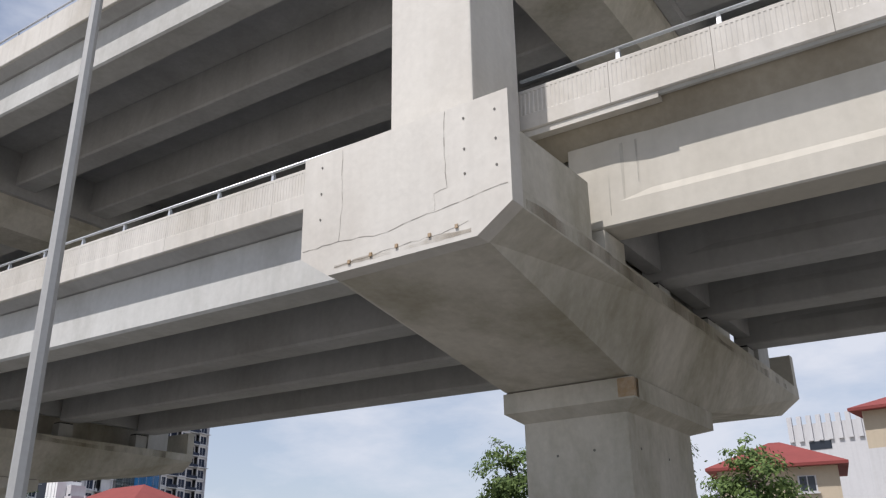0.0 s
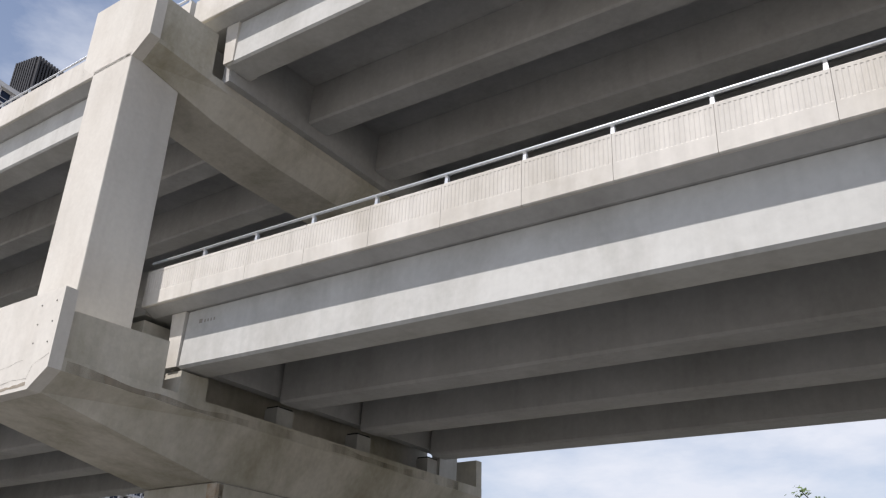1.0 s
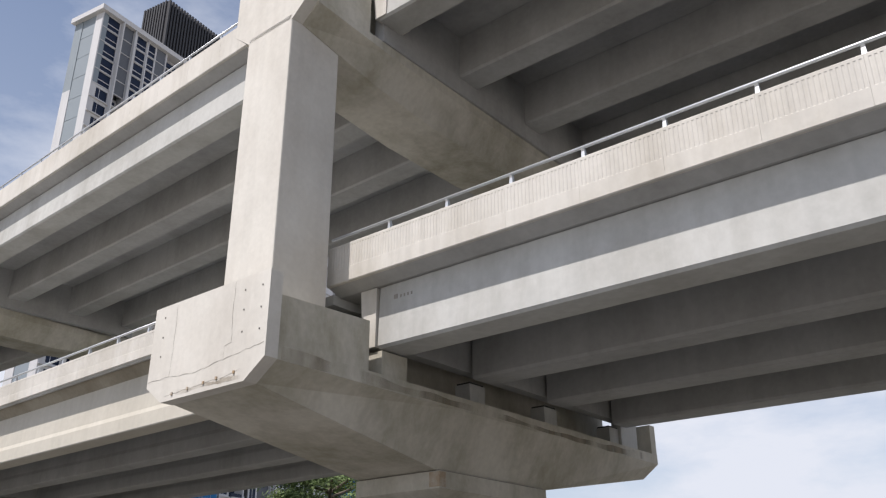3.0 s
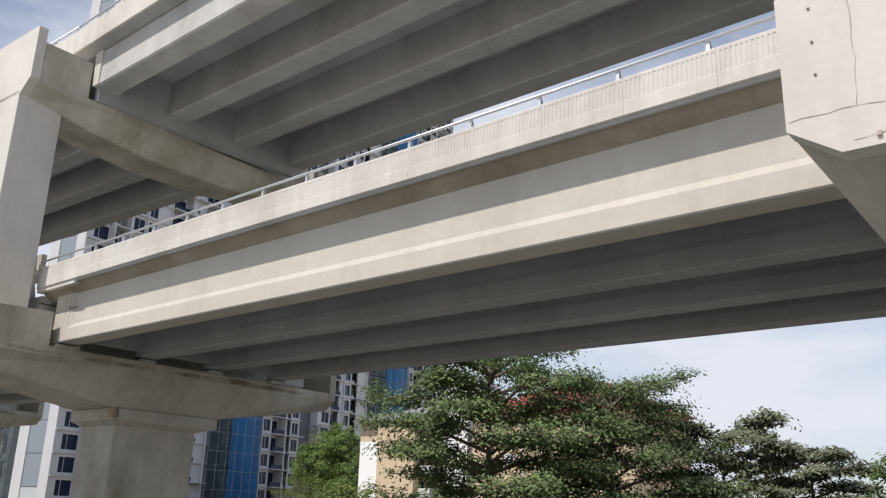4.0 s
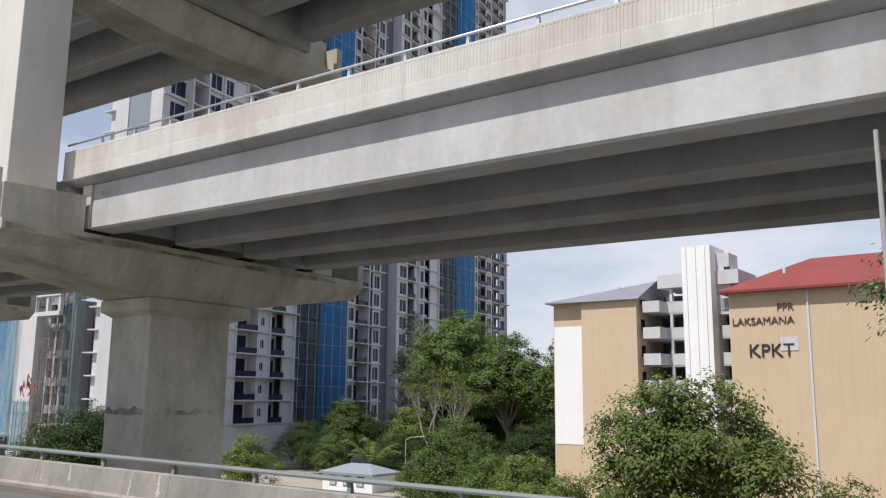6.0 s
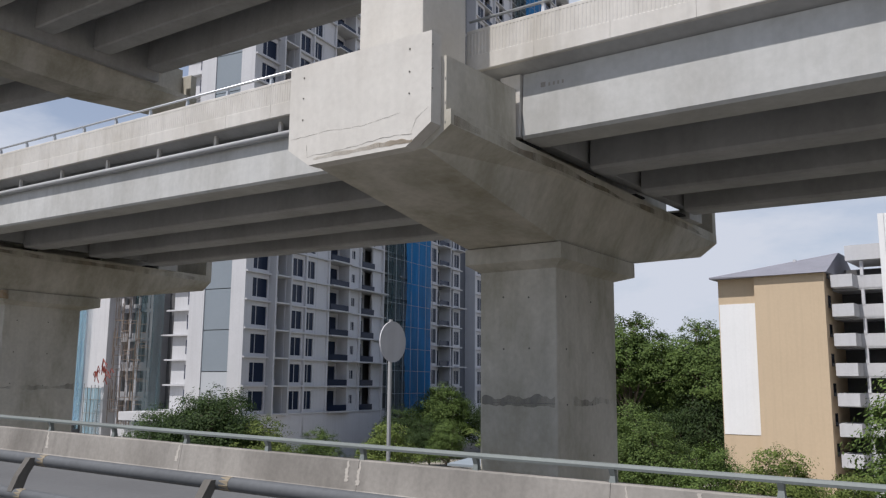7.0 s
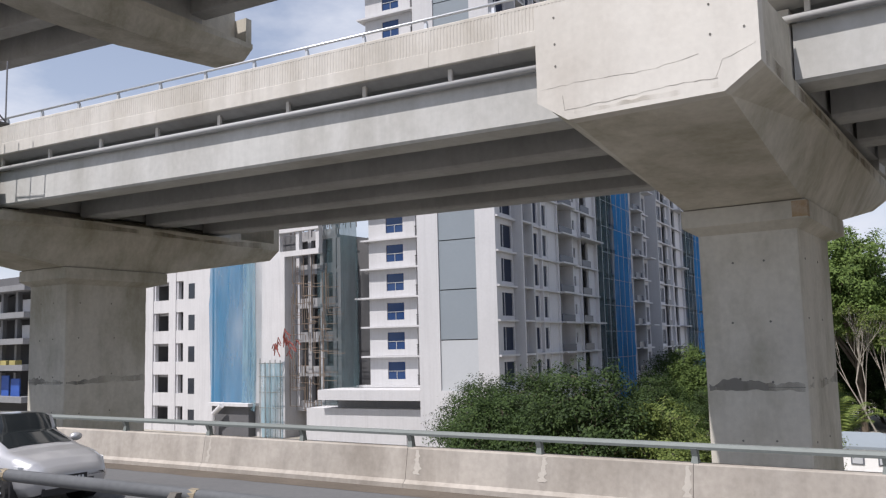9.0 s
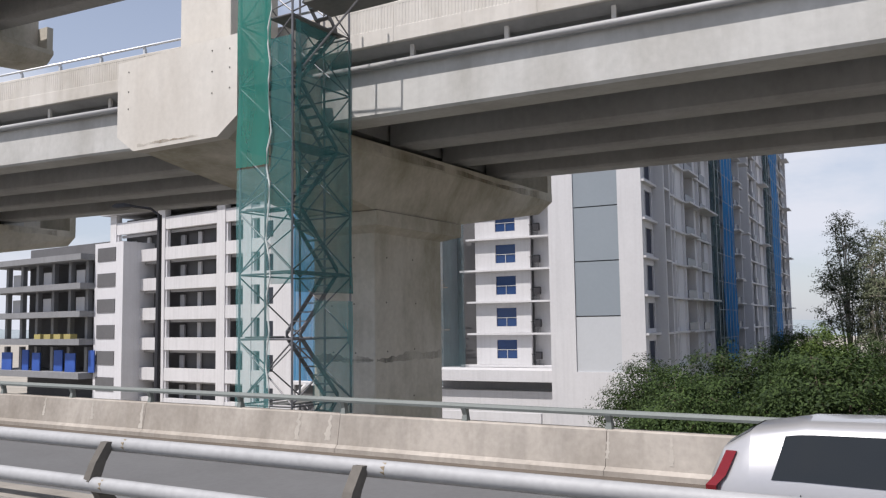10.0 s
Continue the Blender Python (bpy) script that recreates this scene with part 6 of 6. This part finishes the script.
# ---- cars on the far carriageway ----
TYRE = material("tyre_rubber", (0.02, 0.02, 0.02), 0.85, var=0.1, scale=4)
TRIM_BLACK = material("black_trim", (0.025, 0.025, 0.027), 0.55, var=0.08, scale=4)
CARGLASS = glass_dark("tinted_car_glass", (0.015, 0.018, 0.02), 0.05)
CHROME = material("bright_metal", (0.75, 0.75, 0.76), 0.2, 1.0, var=0.03)
LENS_RED = glass_dark("red_lamp_lens", (0.17, 0.012, 0.016), 0.15)
LENS_CLEAR = glass_dark("clear_lamp_lens", (0.6, 0.62, 0.64), 0.06)


def paint(name, colour, metal):
    m = material(name, colour, 0.35, metal, var=0.03, scale=2, bump=0.0, spec=0.5)
    m.node_tree.nodes["Principled BSDF"].inputs["Coat Weight"].default_value = 0.8
    return m


def car(x, y, z, turn, coat, label, length, width, height, belt):
    """Small car facing +x of its own frame: shell, glasshouse, pillars, roof, wheels, lamps."""
    g = thing("car", pose(x, y, z, 0, 0, turn) @ Matrix.Scale(1 / UNIT, 4), label, "car")
    L, W = length / 2, width / 2
    rw = 0.31 if height < 1.55 else 0.345
    fx, bx = L - 0.78, -L + 0.68
    # half section at x: sill, waist, shoulder, roof edge, roof, as (y, z)
    KX = [-L, -L + 0.05, -L + 0.16, -L + 0.42, -L + 0.9, -0.1, 0.35, L - 1.55, L - 1.1, L - 0.8, L - 0.5, L - 0.2, L - 0.05, L]
    top_z = [belt - 0.12, belt + 0.05, belt + 0.3, height - 0.09, height - 0.01, height, height - 0.03, height - 0.22, belt + 0.13, belt + 0.0, belt - 0.05, belt - 0.14, belt - 0.26, belt - 0.38]
    top_w = [0.62, 0.66, 0.68, 0.70, 0.72, 0.72, 0.71, 0.70, 0.74, 0.76, 0.74, 0.66, 0.56, 0.46]
    bel_z = [belt - 0.2, belt - 0.08, belt - 0.02, belt, belt, belt - 0.02, belt - 0.03, belt - 0.05, belt - 0.06, belt - 0.08, belt - 0.12, belt - 0.22, belt - 0.34, belt - 0.44]
    wid = [0.80, 0.88, 0.93, 0.97, 0.99, 1.0, 1.0, 0.99, 0.985, 0.98, 0.96, 0.88, 0.78, 0.66]
    sil_z = [0.42, 0.34, 0.28, 0.24, 0.22, 0.2, 0.2, 0.2, 0.21, 0.22, 0.22, 0.24, 0.28, 0.36]

    def at_x(x):
        tz, tw, bz, ww, sz = (float(np.interp(x, KX, k)) for k in (top_z, top_w, bel_z, wid, sil_z))
        tz = max(tz, bz + 0.02)
        return [(W * ww * 0.88, sz), (W * ww, sz + 0.16), (W * ww, (sz + bz) / 2 + 0.08), (W * ww * 0.97, bz), (W * min(tw + 0.03, ww * 0.95), bz + (tz - bz) * 0.9), (W * tw * 0.86, tz - 0.008), (W * tw * 0.45, tz + 0.012)]

    bm = bmesh.new()
    rings = []
    for x in sorted(set([-L + 2 * L * k / 44 for k in range(45)] + KX)):
        half = at_x(x)
        rings.append([(x, -y, z) for y, z in half] + [(x, y, z) for y, z in half[::-1]])
    loft(bm, rings)
    part("body", bm, coat, g, smooth=True)

    def pane(name, x0, x1, t0, t1, sd, slope0=0.0, slope1=0.0):
        """Side glass between shares t0 and t1 of the way from shoulder to roof edge."""
        bm = bmesh.new()
        rows = []
        for r in range(5):
            t = t0 + (t1 - t0) * r / 4
            row = []
            for c in range(9):
                f = c / 8
                x = (x0 + slope0 * r / 4) * (1 - f) + (x1 + slope1 * r / 4) * f
                lo, hi = at_x(x)[3], at_x(x)[4]
                row.append(bm.verts.new((x, sd * (lo[0] + (hi[0] - lo[0]) * t + 0.006), lo[1] + (hi[1] - lo[1]) * t)))
            rows.append(row)
        for p, q in zip(rows, rows[1:]):
            for c in range(8):
                bm.faces.new((p[c], p[c + 1], q[c + 1], q[c]))
        part(name, bm, CARGLASS, g, "dark tinted glass", smooth=True)

    def screen(name, x0, x1, inset):
        """Glass let into the top of the shell from x0 to x1."""
        bm = bmesh.new()
        rows = []
        for r in range(9):
            x = x0 + (x1 - x0) * r / 8
            h = at_x(x)
            side = [(h[4][0] * 0.98 - inset, h[4][1] + 0.012), (h[5][0] * 0.98 - inset * 0.5, h[5][1] + 0.012), (h[6][0], h[6][1] + 0.01)]
            rows.append([bm.verts.new((x, -y, z)) for y, z in side] + [bm.verts.new((x, y, z)) for y, z in side[::-1]])
        for p, q in zip(rows, rows[1:]):
            for c in range(5):
                bm.faces.new((p[c], p[c + 1], q[c + 1], q[c]))
        part(name, bm, CARGLASS, g, "dark tinted glass", smooth=True)

    screen("windscreen", L - 1.72, L - 0.9, 0.05)
    screen("rear_window", -L + 0.1, -L + 0.4, 0.06)
    xa, xd, gw = -L + 0.08, L - 0.74, W * 0.9
    for sd in (-1, 1):
        pane("rear_side_window", -L + 0.62, -0.18, 0.1, 0.93, sd, 0.12, 0.02)
        pane("front_side_window", -0.08, L - 1.12, 0.1, 0.93, sd, 0.0, -0.5)
        bm = bmesh.new()
        c = (xd - 0.5, sd * (W + 0.08), belt + 0.08)
        bmesh.ops.create_uvsphere(bm, u_segments=12, v_segments=8, radius=1, matrix=Matrix.Translation(c) @ Matrix.Diagonal((0.09, 0.12, 0.075, 1)))
        tube(bm, (c[0], sd * (W - 0.12), belt), c, 0.025, 6)
        part("door_mirror", bm, coat, g, smooth=True)
        for hx in (-0.75, 0.35):
            bm = bmesh.new()
            tube(bm, (hx, sd * (W + 0.015), belt - 0.16), (hx + 0.17, sd * (W + 0.015), belt - 0.155), 0.018, 6)
            part("door_handle", bm, CHROME, g, "bright door handle", smooth=True)
        bm = bmesh.new()
        for hx in (-0.05, 0.92, -0.98):
            box(bm, hx, hx + 0.008, sd * W * 0.985, sd * (W * 1.0 + 0.006), 0.34, belt - 0.06)
        part("door_gap", bm, TRIM_BLACK, g)
        bm = bmesh.new()
        loft(bm, [[(L - 0.3, sd * W * 0.93, belt - 0.33), (L - 0.3, sd * W * 0.95, belt - 0.2), (L - 0.42, sd * W * 0.955, belt - 0.19), (L - 0.36, sd * W * 0.95, belt - 0.3)],
                  [(L - 0.04, sd * W * 0.58, belt - 0.38), (L - 0.08, sd * W * 0.6, belt - 0.27), (L - 0.2, sd * W * 0.6, belt - 0.24), (L - 0.14, sd * W * 0.58, belt - 0.38)]])
        part("headlamp", bm, LENS_CLEAR, g, "clear swept-back headlamp")
        bm = bmesh.new()
        rows = []
        for px, py, pz in ((-L + 0.03, W * 0.9, belt - 0.26), (-L + 0.03, W * 0.93, belt - 0.04), (xa + 0.03, gw * 0.975, belt + 0.05), (xa + 0.12, W * 0.76, belt + 0.27)):
            rows.append([(px, sd * (py + 0.012), pz), (px + 0.1, sd * (py + 0.03), pz), (px + 0.1, sd * (py - 0.06), pz), (px, sd * (py - 0.16), pz)])
        loft(bm, rows)
        part("tail_lamp", bm, LENS_RED, g, "tall red tail lamp")
        for wx in (bx, fx):
            bm = bmesh.new()
            tube(bm, (wx, sd * (W * 0.7), rw + 0.02), (wx, sd * (W * 0.994 + 0.004), rw + 0.02), rw + 0.055, 24)
            part("wheel_arch", bm, TRIM_BLACK, g)
            bm = bmesh.new()
            rr = []
            for oy, orr in ((-0.1, rw - 0.1), (-0.1, rw - 0.02), (-0.06, rw), (0.06, rw), (0.1, rw - 0.02), (0.1, rw - 0.1)):
                rr.append([(wx + orr * math.cos(q * math.pi / 12), sd * (W * 0.93 + oy), rw + orr * math.sin(q * math.pi / 12)) for q in range(24)])
            loft(bm, rr)
            wheel = part("wheel", bm, TYRE, g, "black tyre")
            bm = bmesh.new()
            for q in range(10):
                a = q * math.pi / 5
                p = Vector((wx, sd * (W * 0.93 + 0.105), rw))
                tube(bm, p, p + Vector((math.cos(a), 0, math.sin(a))) * (rw - 0.1), 0.022, 5)
            tube(bm, (wx, sd * (W * 0.93 + 0.09), rw), (wx, sd * (W * 0.93 + 0.12), rw), 0.06, 12)
            part("rim", bm, CHROME, wheel, "spoked alloy rim")
    bm = bmesh.new()
    loft(bm, [[(L - 0.03, -0.45, belt - 0.36), (L - 0.03, 0.45, belt - 0.36), (L - 0.1, 0.45, belt - 0.36), (L - 0.1, -0.45, belt - 0.36)],
              [(L + 0.012, -0.36, belt - 0.52), (L + 0.012, 0.36, belt - 0.52), (L - 0.1, 0.36, belt - 0.52), (L - 0.1, -0.36, belt - 0.52)]])
    part("grille", bm, TRIM_BLACK, g)
    bm = bmesh.new()
    box(bm, L - 0.2, L - 0.01, -W * 0.66, W * 0.66, 0.24, 0.36)
    part("lower_grille", bm, TRIM_BLACK, g)
    for px in (L + 0.014, -L - 0.03):
        bm = bmesh.new()
        box(bm, min(px, px * 0.985), max(px, px * 0.985), -0.24, 0.24, 0.42, 0.53)
        plate = part("number_plate", bm, TRIM_BLACK, g)
        bm = bmesh.new()
        e = 0.004 if px > 0 else -0.004
        for q in range(6):
            box(bm, px + min(0, e), px + max(0, e), -0.19 + q * 0.065, -0.15 + q * 0.065, 0.45, 0.5)
        part("plate_bars", bm, LENS_CLEAR, plate)
    return g


SILVER = paint("silver_paint", (0.46, 0.46, 0.47), 0.45)
car(-180.35, 7.5, road_z(-180.35), 5, SILVER, "silver hatchback car on the asphalt beside the median", 3.7, 1.66, 1.47, 0.92)

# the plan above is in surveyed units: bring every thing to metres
for ob in list(bpy.data.objects):
    if ob.parent is None and ob is not cam and ob is not sun:
        ob.matrix_world = Matrix.Scale(UNIT, 4) @ ob.matrix_world
